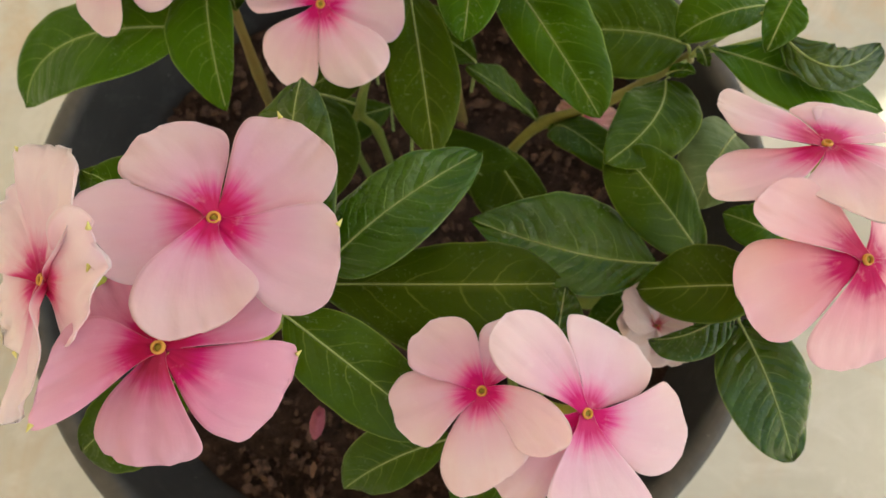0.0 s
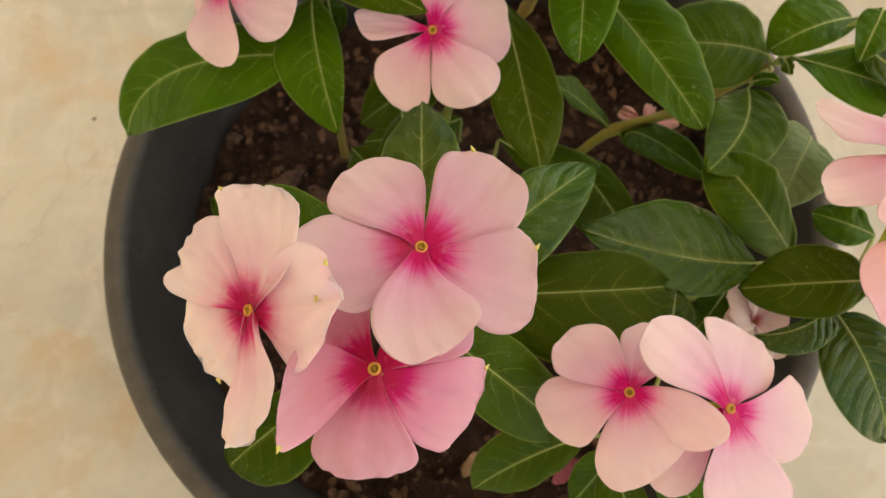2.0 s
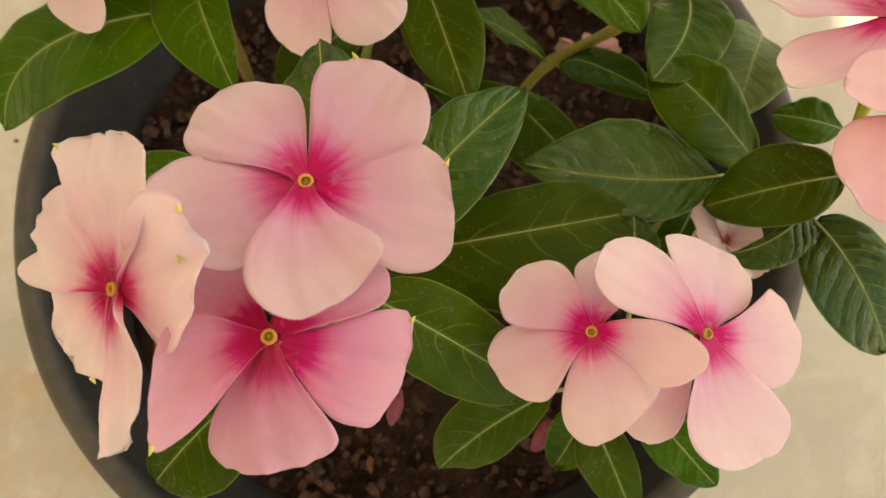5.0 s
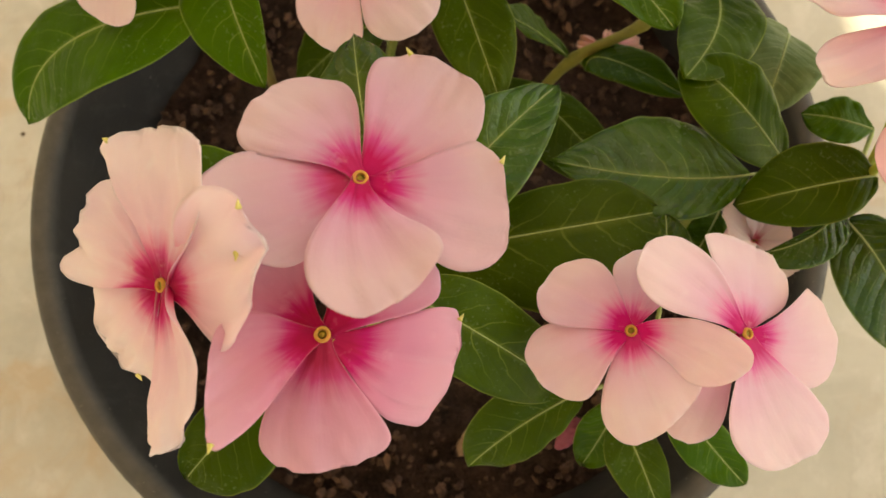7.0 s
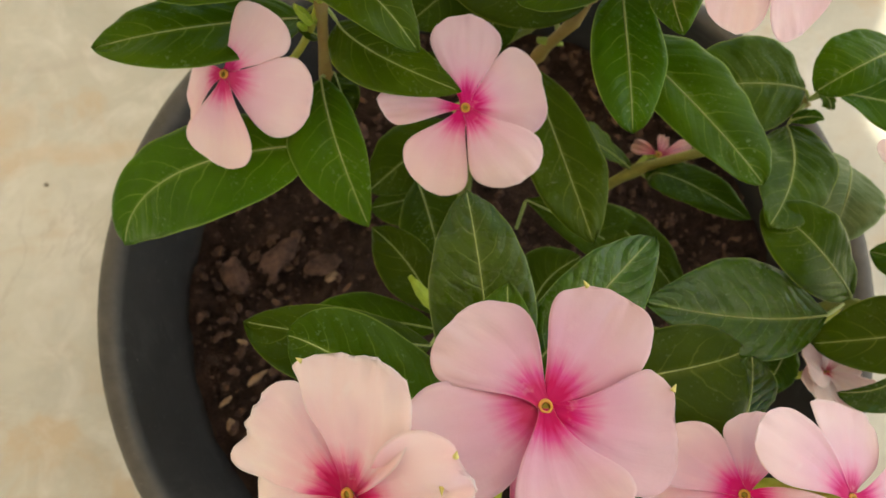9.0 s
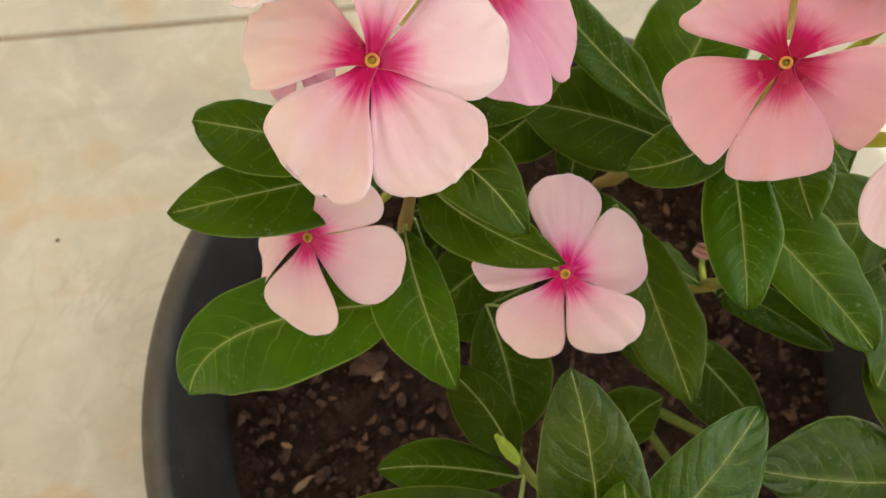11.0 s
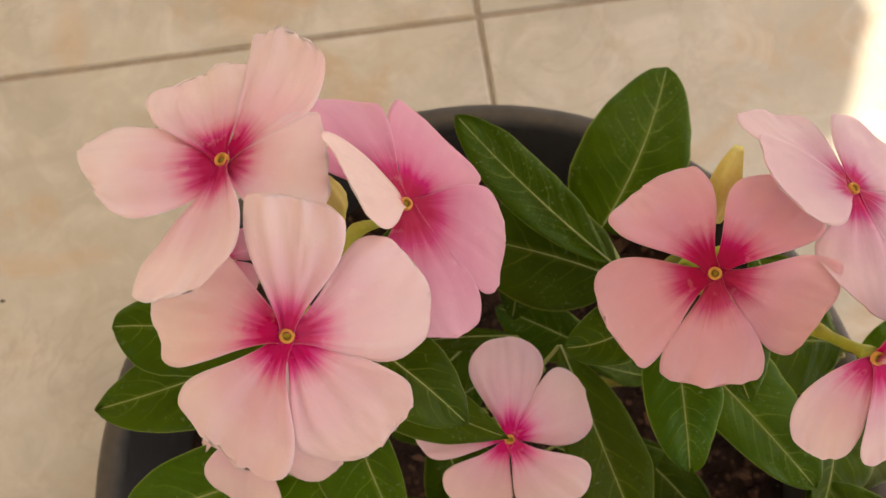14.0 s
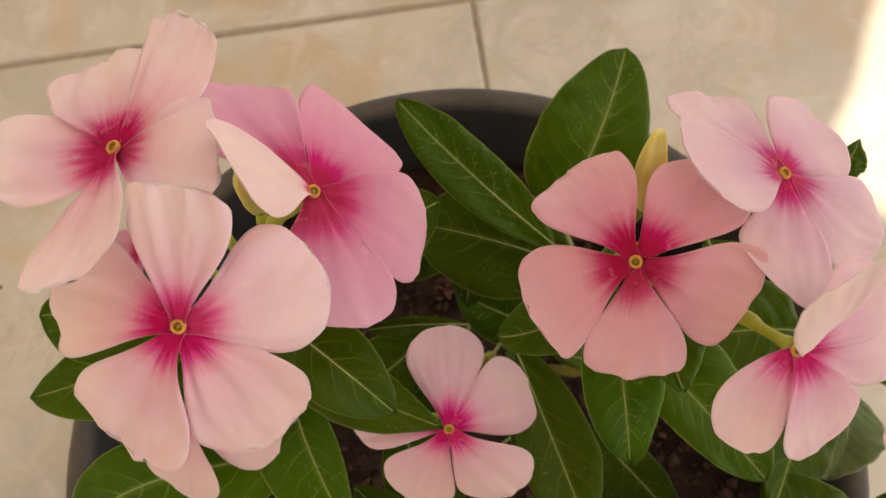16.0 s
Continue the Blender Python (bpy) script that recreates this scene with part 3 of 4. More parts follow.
# ---- pot ----
RIM = 0.1906
pot = empty("flower_pot", (0, 0, 0), "round dark grey plastic flower pot with a rolled rim, on tiles", "flower pot")
wall = [(0.0, 0.0), (0.088, 0.0), (0.094, 0.0008), (0.0965, 0.004), (0.1215, RIM - 0.030), (0.1214, RIM - 0.0290), (0.1190, RIM - 0.0310), (0.1140, 0.1400), (0.094, 0.012), (0.0, 0.010)]
part("body", lathe(wall[1:-1]), PLASTIC, pot)
lip = [(0.1226, RIM - 0.0275), (0.1268, RIM - 0.0275), (0.1290, RIM - 0.024), (0.1325, RIM - 0.006), (0.1335, RIM - 0.0022), (0.1328, RIM - 0.0004), (0.1310, RIM + 0.0002),
       (0.1280, RIM - 0.0001), (0.1260, RIM - 0.0014), (0.1248, RIM - 0.0045), (0.1150, 0.1500), (0.1138, 0.1460), (0.1165, 0.1455), (0.1226, RIM - 0.0275)]
part("rim", lathe(lip[:-1], 96, True), PLASTIC, pot, "rolled rim with a dull grey sheen")

# ---- soil ----
SOIL_Z = 0.152
bm = bmesh.new()
centre_v = bm.verts.new((0, 0, SOIL_Z + 0.004))
prev = None
for i in range(1, 41):
    r = 0.1152 * i / 40
    ring = []
    for k in range(120):
        a = 6.2832 * k / 120
        p = Vector((r * math.cos(a), r * math.sin(a), 0))
        h = 0.0035 * noise.noise(p * 55) + 0.0022 * noise.noise(p * 160) + 0.0011 * noise.noise(p * 420)
        ring.append(bm.verts.new((p.x, p.y, SOIL_Z + h + 0.004 * (1 - (r / 0.115) ** 2))))
    for k in range(120):
        if prev is None:
            bm.faces.new((centre_v, ring[k], ring[(k + 1) % 120]))
        else:
            bm.faces.new((prev[k], ring[k], ring[(k + 1) % 120], prev[(k + 1) % 120]))
    prev = ring
tagged(part("soil", bm, SOIL), "dark brown crumbly potting soil filling the pot", "soil", "", "stuff")
ball = bmesh.new()
bmesh.ops.create_icosphere(ball, subdivisions=2, radius=1.0)
ball_verts, ball_faces = [v.co.copy() for v in ball.verts], [[v.index for v in f.verts] for f in ball.faces]
ball.free()
rnd = random.Random(5)
verts, faces = [], []
for i in range(2600):
    a, r = rnd.random() * 6.2832, 0.112 * math.sqrt(rnd.random())
    size = rnd.choice((0.0004, 0.0005, 0.0006, 0.0007, 0.0009, 0.0011, 0.0014, 0.0017, 0.0024))
    at = Vector((r * math.cos(a), r * math.sin(a), SOIL_Z + 0.0035 + size * 0.2))
    turn = Euler((rnd.random() * 6, rnd.random() * 6, rnd.random() * 6)).to_matrix()
    dims = (size * rnd.uniform(0.7, 1.4), size * rnd.uniform(0.6, 1.1), size * rnd.uniform(0.45, 0.8))
    first = len(verts)
    for v in ball_verts:
        swell = 1 + 0.55 * noise.noise(v * 1.5 + Vector((i * 1.7, 0, 0))) + 0.4 * noise.noise(v * 3.7 + Vector((0, i * 0.9, 0)))
        verts.append(turn @ Vector((v.x * dims[0], v.y * dims[1], v.z * dims[2])) * swell + at)
    faces.extend([k + first for k in f] for f in ball_faces)
clods = bpy.data.meshes.new("soil_clods")
clods.from_pydata(verts, [], faces)
clods.materials.append(CLOD)
tagged(new("soil_clods", clods), "loose brown clods and crumbs of soil", "soil", "", "stuff")

bm = bmesh.new()
rnd = random.Random(11)
for i in range(150):
    a, r = rnd.random() * 6.2832, 0.108 * math.sqrt(rnd.random())
    turn = pose(r * math.cos(a), r * math.sin(a), SOIL_Z + 0.0055, rnd.uniform(-25, 25), rnd.uniform(-25, 25), rnd.uniform(0, 360))
    size = rnd.uniform(0.0012, 0.0042)
    wide, deep = size * rnd.uniform(0.25, 0.6), 0.0006
    rim_pts = [(size * math.cos(t) * rnd.uniform(0.5, 1.1), wide * math.sin(t) * rnd.uniform(0.5, 1.2)) for t in (0.1, 1.2, 2.4, 3.3, 5.0)]
    top = [bm.verts.new(turn @ Vector((x, y, deep * rnd.uniform(0.6, 1.3)))) for x, y in rim_pts]
    low = [bm.verts.new(turn @ Vector((x, y, -deep))) for x, y in rim_pts]
    bm.faces.new(top)
    bm.faces.new(low[::-1])
    for k in range(5):
        bm.faces.new((low[k], low[(k + 1) % 5], top[(k + 1) % 5], top[k]))
tagged(part("bark_crumbs", bm, CRUMB, None, "", False), "scattered flakes of bark and dry stalk on the soil", "bark", "", "stuff")


def lump_bm(at, size, seed):
    bm = bmesh.new()
    lump(bm, at, size, seed)
    return bm


def chip(at, length, width, turn, tilt, mat, name, label, category):
    bm = bmesh.new()
    lump(bm, (0, 0, 0), 1.0, int(at[0] * 9000) % 97, 0.5)
    lo = [min(v.co[k] for v in bm.verts) for k in range(3)]
    hi = [max(v.co[k] for v in bm.verts) for k in range(3)]
    m = pose(*at, tilt, 0, turn)
    for v in bm.verts:
        q = [(v.co[k] - 0.5 * (lo[k] + hi[k])) / (hi[k] - lo[k]) for k in range(3)]
        v.co = m @ Vector((q[0] * length, q[1] * width, q[2] * width * 0.45))
    return tagged(part(name, bm, mat, None, "", False), label, category)


tagged(part('dirt_speck', lump_bm((-0.2640, 0.1195, 0.0006), 0.0016, 7), CLOD), 'tiny dark speck of dirt on the tiles', 'dirt')
BIT = "pale dry chip of bark lying on the soil"
chip((-0.0875, -0.0248, 0.1575), 0.010, 0.003, 45, 12, CHIP, "bark_chip", BIT, "bark chip")
chip((-0.0767, 0.0221, 0.1590), 0.020, 0.012, 70, 8, CLOD, "bark_chip", "reddish brown lump of bark on the soil", "bark chip")
chip((-0.0600, 0.0160, 0.1590), 0.016, 0.009, 20, -8, CLOD, "bark_chip", "reddish brown lump of bark on the soil", "bark chip")
chip((-0.0950, 0.0150, 0.1580), 0.016, 0.010, 110, 8, CLOD, "bark_chip", "reddish brown lump of bark on the soil", "bark chip")
chip((-0.0571, 0.0115, 0.1580), 0.006, 0.004, 20, 10, CHIP, "bark_chip", BIT, "bark chip")
chip((-0.1000, -0.0330, 0.1570), 0.006, 0.003, 60, 10, CHIP, "bark_chip", BIT, "bark chip")
chip((-0.0980, -0.0420, 0.1570), 0.006, 0.004, 100, 10, CHIP, "bark_chip", BIT, "bark chip")
chip((-0.0930, -0.0110, 0.1570), 0.004, 0.003, 10, 10, CHIP, "bark_chip", BIT, "bark chip")
chip((0.0060, -0.0880, 0.1580), 0.010, 0.007, 80, 10, CHIP, "bark_chip", BIT, "bark chip")

# ---- plants ----
PLANTS = "periwinkle plants in the pot"


def plant_at(x, y, label):
    return empty("periwinkle_plant", (x, y, SOIL_Z), label, "periwinkle", PLANTS)


plant = plant_at(-0.052, 0.036, "bushy periwinkle with pale pink flowers and broad green leaves")
N1B = Vector((-0.0381, 0.0437, 0.262))
N1 = Vector((-0.0343, 0.049, 0.287))
stem(plant, [(-0.052, 0.036, 0.15), (-0.045, 0.04, 0.21), N1B, N1], 0.0017, 0.0013, STEM_RED)
leaf(plant, LEAF, N1B, (-0.0411, 0.0235, 0.2662), (-0.0787, 0.0208, 0.2606), (-0.0971, 0.0080, 0.2459), 0.01111, 0.01518, -4, 0.22, 1, 0.38, 0.72)
leaf(plant, LEAF, N1B, (-0.0383, 0.0399, 0.2682), (-0.0358, 0.0235, 0.2671), (-0.0297, 0.0026, 0.2620), 0.01193, 0.00666, 2, 0.22, 2, 0.47, 0.81)
leaf(plant, LEAF_SHADED, N1B, (-0.0358, 0.0443, 0.262), (-0.0342, 0.0381, 0.262), (-0.0326, 0.0327, 0.26), 0.00245, 0.0045, 0, 0.22, 3, 0.5, 0.8)
leaf(plant, LEAF, N1B, (-0.0366, 0.0484, 0.272), (-0.0389, 0.0482, 0.276), (-0.0419, 0.0504, 0.276), 0.0024, 0.00255, 16, 0.22, 4, 0.5, 0.8)
leaf(plant, LEAF, N1B, (-0.0362, 0.045, 0.266), (-0.0327, 0.0446, 0.27), (-0.0295, 0.0467, 0.27), 0.00205, 0.00225, 0, 0.22, 5, 0.5, 0.8)
leaf(plant, LEAF, N1, (-0.0416, 0.0547, 0.2715), (-0.0653, 0.0484, 0.2822), (-0.0876, 0.0449, 0.2830), 0.00867, 0.01088, 1, 0.22, 6, 0.43, 0.75)
leaf(plant, LEAF, N1, (-0.0418, 0.0508, 0.2914), (-0.0643, 0.0576, 0.2919), (-0.0774, 0.0597, 0.2964), 0.00616, 0.00960, 4, 0.22, 7, 0.53, 0.56)
leaf(plant, LEAF, N1, (-0.0356, 0.0535, 0.2882), (-0.0244, 0.0439, 0.2996), (-0.0135, 0.0310, 0.2931), 0.00788, 0.00736, -4, 0.22, 8, 0.49, 0.73)
leaf(plant, LEAF, N1, (-0.0320, 0.0480, 0.2799), (-0.0236, 0.0377, 0.2825), (-0.0049, 0.0259, 0.2832), 0.00826, 0.00740, 10, 0.22, 9, 0.47, 0.86)
leaf(plant, LEAF_SHADED, N1, (-0.0291, 0.0602, 0.285), (-0.014, 0.0662, 0.287), (0.0015, 0.0724, 0.285), 0.0094, 0.0104, 0, 0.22, 10, 0.5, 0.8)
flower(plant, PETAL_HOT, (-0.059, 0.0382, 0.278), (-0.295, -0.305, 0.905), N1, [(35, 19.3, 9, 0.83, -0.11, 0.02, 0.62, 1.80), (172, 21.0, -27, 0.76, -0.03, 0.40, 0.77, 1.49), (256, 20.9, 1, 0.97, 0.08, 0.02, 0.60, 1.68), (327, 22.0, -3, 0.93, -0.08, 0.15, 0.49, 1.52)], 0.78, label="pale pink periwinkle flower with a crimson eye", seed=11)
flower(plant, PETAL_BROAD, (-0.0387, 0.0507, 0.3317), (-0.022, -0.217, 0.976), N1, [(5, 20.5, -7, 1.01, -0.13, 0.17, 0.44, 1.64), (72, 20.0, 15, 0.70, 0.01, 0.07, 0.84, 1.67), (150, 22.1, -14, 0.88, -0.13, 0.17, 0.48, 1.32), (229, 20.9, -7, 0.95, 0.01, 0.07, 0.68, 1.81), (297, 21.0, -9, 0.92, 0.00, 0.03, 0.65, 1.55)], 0.92, label="pale pink periwinkle flower with a crimson eye", seed=12, wedge=1.35, ruffle=1.2)
flower(plant, PETAL_LIT, (-0.0444, 0.0767, 0.3334), (-0.275, 0.265, 0.924), N1, [(29, 20.0, 5, 0.74, -0.12, 0.40, 0.80, 1.84), (104, 18.7, -1, 0.97, 0.10, -0.01, 0.80, 1.44), (177, 20.6, 13, 0.90, -0.22, -0.05, 0.40, 0.6), (266, 20.1, 6, 0.81, 0.00, -0.40, 0.59, 1.6), (330, 15.3, -4, 1.14, -0.23, 0.18, 0.85, 1.3)], 0.8, label="pale pink periwinkle flower with curled petal edges", seed=13, ruffle=1.2, wedge=1.4)
flower(plant, PETAL_ROSE, (-0.0194, 0.0691, 0.3221), (0.52, 0.046, 0.853), N1, [(53, 18.6, -8, 1.13, 0.01, -0.05, 0.85, 1.53), (130, 22.8, -2, 0.90, 0.29, 0.01, 0.64, 1.56), (183, 19.5, 40, 0.70, -0.22, -0.06, 0.80, 2.20, PETAL_WHITE, 0.20), (277, 21.6, -7, 1.06, 0.12, 0.05, 0.60, 1.42), (348, 22.0, -4, 0.82, 0.00, -0.17, 0.74, 1.46)], 0.98, label="deep rose-pink periwinkle flower, one petal folded up", seed=14)
flower(plant, PETAL_ROSE, (-0.0551, 0.0690, 0.3000), (-0.2, 0.1, 0.95), N1, [(20, 8, -5), (92, 8, 0), (164, 8, -8), (236, 9, -4), (308, 9, -6)], 0.85, label="small rose-pink flower half hidden below another", seed=97)
for foot, top, r in (((-0.0378, 0.0480, 0.280), (-0.0405, 0.0492, 0.286), 0.0011), ((-0.0367, 0.0483, 0.280), (-0.0338, 0.0480, 0.2865), 0.0010),
                     ((-0.0397, 0.0485, 0.277), (-0.0403, 0.0464, 0.283), 0.0009), ((-0.0350, 0.0500, 0.284), (-0.0365, 0.0512, 0.2915), 0.0012),
                     ((-0.0340, 0.0505, 0.283), (-0.0318, 0.0520, 0.2890), 0.0009)):
    bud(plant, BUD_BRIGHT, foot, top, r, "small green flower bud")
bud(plant, BUD, (-0.0324, 0.0728, 0.3020), (-0.0326, 0.0784, 0.3110), 0.0026, "withered yellow-green flower bud")
stem(plant, [(-0.0324, 0.0728, 0.3020), (-0.0339, 0.0701, 0.2940), N1], 0.0012, 0.0010, TUBE)

plant = plant_at(-0.008, 0, "periwinkle with three large pink flowers in a cluster")
N2 = Vector((-0.0135, -0.0195, 0.236))
N2B = Vector((0.0015, -0.038, 0.26))
N7 = Vector((-0.003, -0.052, 0.276))
stem(plant, [(-0.008, 0, 0.15), (-0.011, -0.01, 0.2), N2, N2B, N7], 0.0014, 0.001)
leaf(plant, LEAF_SHADED, N2, (-0.0160, -0.0171, 0.2351), (-0.0218, -0.0034, 0.2383), (-0.0319, 0.0094, 0.2356), 0.00699, 0.00837, 0, 0.22, 15, 0.51, 0.82)
leaf(plant, LEAF_SHADED, N2, (-0.0155, -0.0212, 0.2349), (-0.0350, -0.0165, 0.2361), (-0.0519, -0.0154, 0.2380), 0.00720, 0.00740, 0, 0.22, 16, 0.52, 0.81)
leaf(plant, LEAF_SHADED, N2, (-0.0176, -0.0266, 0.2500), (-0.0386, -0.0238, 0.2681), (-0.0577, -0.0193, 0.2735), 0.00689, 0.01172, 0, 0.22, 17, 0.48, 0.79)
leaf(plant, LEAF_SHADED, N2B, (-0.0086, -0.0491, 0.2663), (-0.0330, -0.0315, 0.2834), (-0.0446, -0.0251, 0.2889), 0.01079, 0.00852, 4, 0.22, 18, 0.43, 0.78)
leaf(plant, LEAF_GLOSS, N2B, (-0.0040, -0.0381, 0.2678), (-0.0047, -0.0161, 0.2807), (-0.0059, 0.0051, 0.2776), 0.01094, 0.01166, -4, 0.22, 19, 0.39, 0.67, label="glossy green leaf with a bluish sheen")
leaf(plant, LEAF, N2B, (0.0010, -0.0350, 0.2721), (-0.0003, -0.0285, 0.2839), (0.0004, -0.0180, 0.2840), 0.00545, 0.00838, 0, 0.22, 20, 0.44, 0.66)
leaf(plant, LEAF_GLOSS, N2B, (0.0022, -0.0374, 0.2663), (0.0179, -0.0237, 0.2732), (0.0367, -0.0076, 0.2685), 0.01118, 0.00915, -1, 0.22, 21, 0.43, 0.67, label="glossy green leaf with a bluish sheen")
leaf(plant, LEAF_SHADED, N7, (-0.0024, -0.0406, 0.2614), (0.0360, -0.0387, 0.2643), (0.0572, -0.0353, 0.2555), 0.01955, 0.01050, 1, 0.22, 22, 0.54, 0.83)
leaf(plant, LEAF, N7, (-0.0006, -0.0511, 0.2820), (0.0148, -0.0611, 0.2760), (0.0326, -0.0738, 0.2580), 0.0098, 0.00915, 4, 0.22, 23, 0.5, 0.7)
leaf(plant, LEAF_SHADED, N7, (-0.0219, -0.0619, 0.268), (-0.037, -0.0729, 0.268), (-0.0504, -0.0835, 0.262), 0.0072, 0.0124, -4, 0.22, 24, 0.6, 0.6)
flower(plant, PETAL_SHADED, (0.0002, -0.0427, 0.3244), (0.182, 0.03, 0.983), N7, [(41, 19.5, 8, 0.94, -0.18, 0.14, 0.46, 1.35), (120, 17.4, -1, 1.01, -0.11, 0.24, 0.56, 1.59), (197, 19.6, 3, 0.96, -0.09, -0.04, 0.40, 0.99), (260, 18.6, 26, 0.92, -0.40, 0.32, 0.45, 1.76), (331, 19.4, 6, 0.91, -0.24, 0.24, 0.61, 1.73)], 1.06, label="large pale pink periwinkle flower with a crimson eye", seed=25, hooks=True, wedge=1.25, ruffle=0.8)
flower(plant, PETAL_LIT, (-0.0295, -0.0528, 0.3176), (-0.539, -0.17, 0.825), N7, [(56, 20.4, 13, 1.00, -0.24, 0.35, 0.82, 1.40), (146, 21.9, 1, 0.82, 0.05, 0.07, 0.80, 1.57), (213, 17.6, 3, 1.20, -0.28, -0.09, 0.78, 1.15), (303, 20.8, 15, 0.93, 0.13, -0.40, 0.54, 1.57), (1, 22.5, 8, 1.00, 0.10, 0.10, 0.45, 1.60)], 0.85, label="pale pink periwinkle flower with frayed, crinkled petals", seed=26, ruffle=1.6, hooks=True, wedge=1.3)
flower(plant, PETAL_ROSE, (-0.0069, -0.0623, 0.3204), (0.083, 0.106, 0.991), N7, [(45, 18.3, -12, 0.88, -0.10, 0.00, 0.62, 1.49), (134, 18.0, -14, 0.92), (192, 15.6, 15, 0.99, 0.12, 0.27, 0.85, 1.45), (261, 18.5, -21, 0.99, -0.10, 0.08, 0.72, 1.57), (334, 20.3, -29, 0.87, -0.06, 0.19, 0.84, 1.61)], 0.86, label="rose-pink periwinkle flower with a wide crimson centre", seed=27, hooks=True, wedge=1.6, ruffle=0.8)
bud(plant, BUD_BRIGHT, (-0.0158, -0.0165, 0.241), (-0.0212, -0.0090, 0.253), 0.0014, "slender yellow-green leaf bud")
bud(plant, WILT, (0.0010, -0.0700, 0.250), (-0.0030, -0.0770, 0.236), 0.0016, "shrivelled crimson flower", "withered_flower")

plant = plant_at(0.045, -0.01, "periwinkle with pink flowers leaning over the pot's rim")
N3 = Vector((0.094, -0.0245, 0.238))
N5 = Vector((0.1, -0.0395, 0.25))
NR = Vector((0.05, -0.072, 0.252))
NS = Vector((0.07, -0.03, 0.2))
stem(plant, [(0.045, -0.01, 0.15), NS, N3, N5], 0.0018, 0.0012)
stem(plant, [(0.042, -0.016, 0.15), (0.046, -0.045, 0.2), NR], 0.0017, 0.0012)
leaf(plant, LEAF_GLOSS, N3, (0.0804, -0.0284, 0.2539), (0.0597, -0.0273, 0.2557), (0.0345, -0.0213, 0.2587), 0.01550, 0.01052, 4, 0.22, 28, 0.47, 1.00, label="glossy green leaf with a bluish sheen")
leaf(plant, LEAF, N3, (0.0948, -0.0229, 0.2406), (0.0782, -0.0105, 0.2581), (0.0696, -0.0001, 0.2561), 0.00816, 0.01036, -10, 0.22, 29, 0.47, 0.69)
leaf(plant, LEAF_SHADED, N3, (0.0777, -0.0325, 0.238), (0.0721, -0.0399, 0.24), (0.0672, -0.0459, 0.238), 0.0052, 0.0053, 0, 0.22, 30, 0.5, 0.8)
leaf(plant, LEAF, N5, (0.1137, -0.0189, 0.248), (0.1049, -0.0159, 0.25), (0.0983, -0.0126, 0.247), 0.0058, 0.0064, -1, 0.22, 31, 0.5, 0.8)
leaf(plant, LEAF, N5, (0.1020, -0.0344, 0.2642), (0.0886, -0.0353, 0.2638), (0.0762, -0.0348, 0.2515), 0.00946, 0.00861, -1, 0.22, 32, 0.48, 0.62)
leaf(plant, LEAF_GLOSS, N5, (0.0998, -0.0413, 0.2533), (0.1071, -0.0559, 0.2521), (0.1168, -0.0722, 0.2386), 0.01154, 0.00940, 6, 0.22, 33, 0.45, 0.65, label="glossy green leaf with a bluish sheen")
leaf(plant, LEAF_GLOSS, N5, (0.0967, -0.0387, 0.2584), (0.0868, -0.0458, 0.2622), (0.0792, -0.0469, 0.2535), 0.00150, 0.00627, 1, 0.22, 34, 0.51, 0.67, label="glossy green leaf with a bluish sheen")
leaf(plant, LEAF_GLOSS, NR, (0.0575, -0.0549, 0.2459), (0.0577, -0.0449, 0.2559), (0.0585, -0.0365, 0.2580), 0.00537, 0.00673, -4, 0.22, 35, 0.51, 0.81, label="glossy green leaf with a bluish sheen")
leaf(plant, LEAF, NR, (0.0347, -0.0732, 0.262), (0.0205, -0.0796, 0.257), (0.0085, -0.0878, 0.246), 0.00855, 0.00635, -12, 0.22, 36, 0.5, 0.65)
leaf(plant, LEAF, NR, (0.0445, -0.0752, 0.25), (0.0406, -0.0833, 0.242), (0.0354, -0.0907, 0.236), 0.006, 0.0061, -4, 0.22, 37, 0.5, 0.6)
leaf(plant, LEAF, NR, (0.0438, -0.0791, 0.244), (0.0478, -0.0897, 0.242), (0.0526, -0.1061, 0.236), 0.00745, 0.00575, 10, 0.22, 38, 0.5, 0.8)
leaf(plant, LEAF, NR, (0.0546, -0.075, 0.25), (0.0626, -0.087, 0.246), (0.0714, -0.0981, 0.24), 0.00665, 0.0051, 16, 0.22, 39, 0.5, 0.6)
flower(plant, PETAL_HOT, (0.0413, -0.0634, 0.284), (-0.241, 0.032, 0.97), NR, [(68, 16.6, -8, 0.82, -0.07, -0.07, 0.59, 1.45), (130, 17.8, 0, 0.88, -0.08, 0.20, 0.47, 1.29), (194, 19.1, 2, 0.87, -0.18, 0.10, 0.49, 1.49), (272, 17.7, 5, 1.06, -0.29, 0.13, 0.54, 1.18), (348, 18.3, 19, 0.54, 0.38, -0.37, 0.44, 0.90)], 0.92, label="pale pink periwinkle flower with a crimson eye", seed=40)
flower(plant, PETAL_HOT, (0.0614, -0.0659, 0.2839), (0.439, -0.067, 0.896), NR, [(60, 18.3, -8, 1.32, -0.11, 0.01, 0.85, 1.58), (135, 24.3, -2, 0.67, 0.01, 0.06, 0.49, 1.62), (215, 21.8, -21, 0.78, -0.10, 0.20, 0.59, 1.65), (266, 22.3, 6, 1.03, -0.19, 0.40, 0.58, 1.51), (341, 23.7, -2, 0.78, -0.23, 0.28, 0.66, 1.45)], 0.86, label="pale pink periwinkle flower with a crimson eye", seed=41)
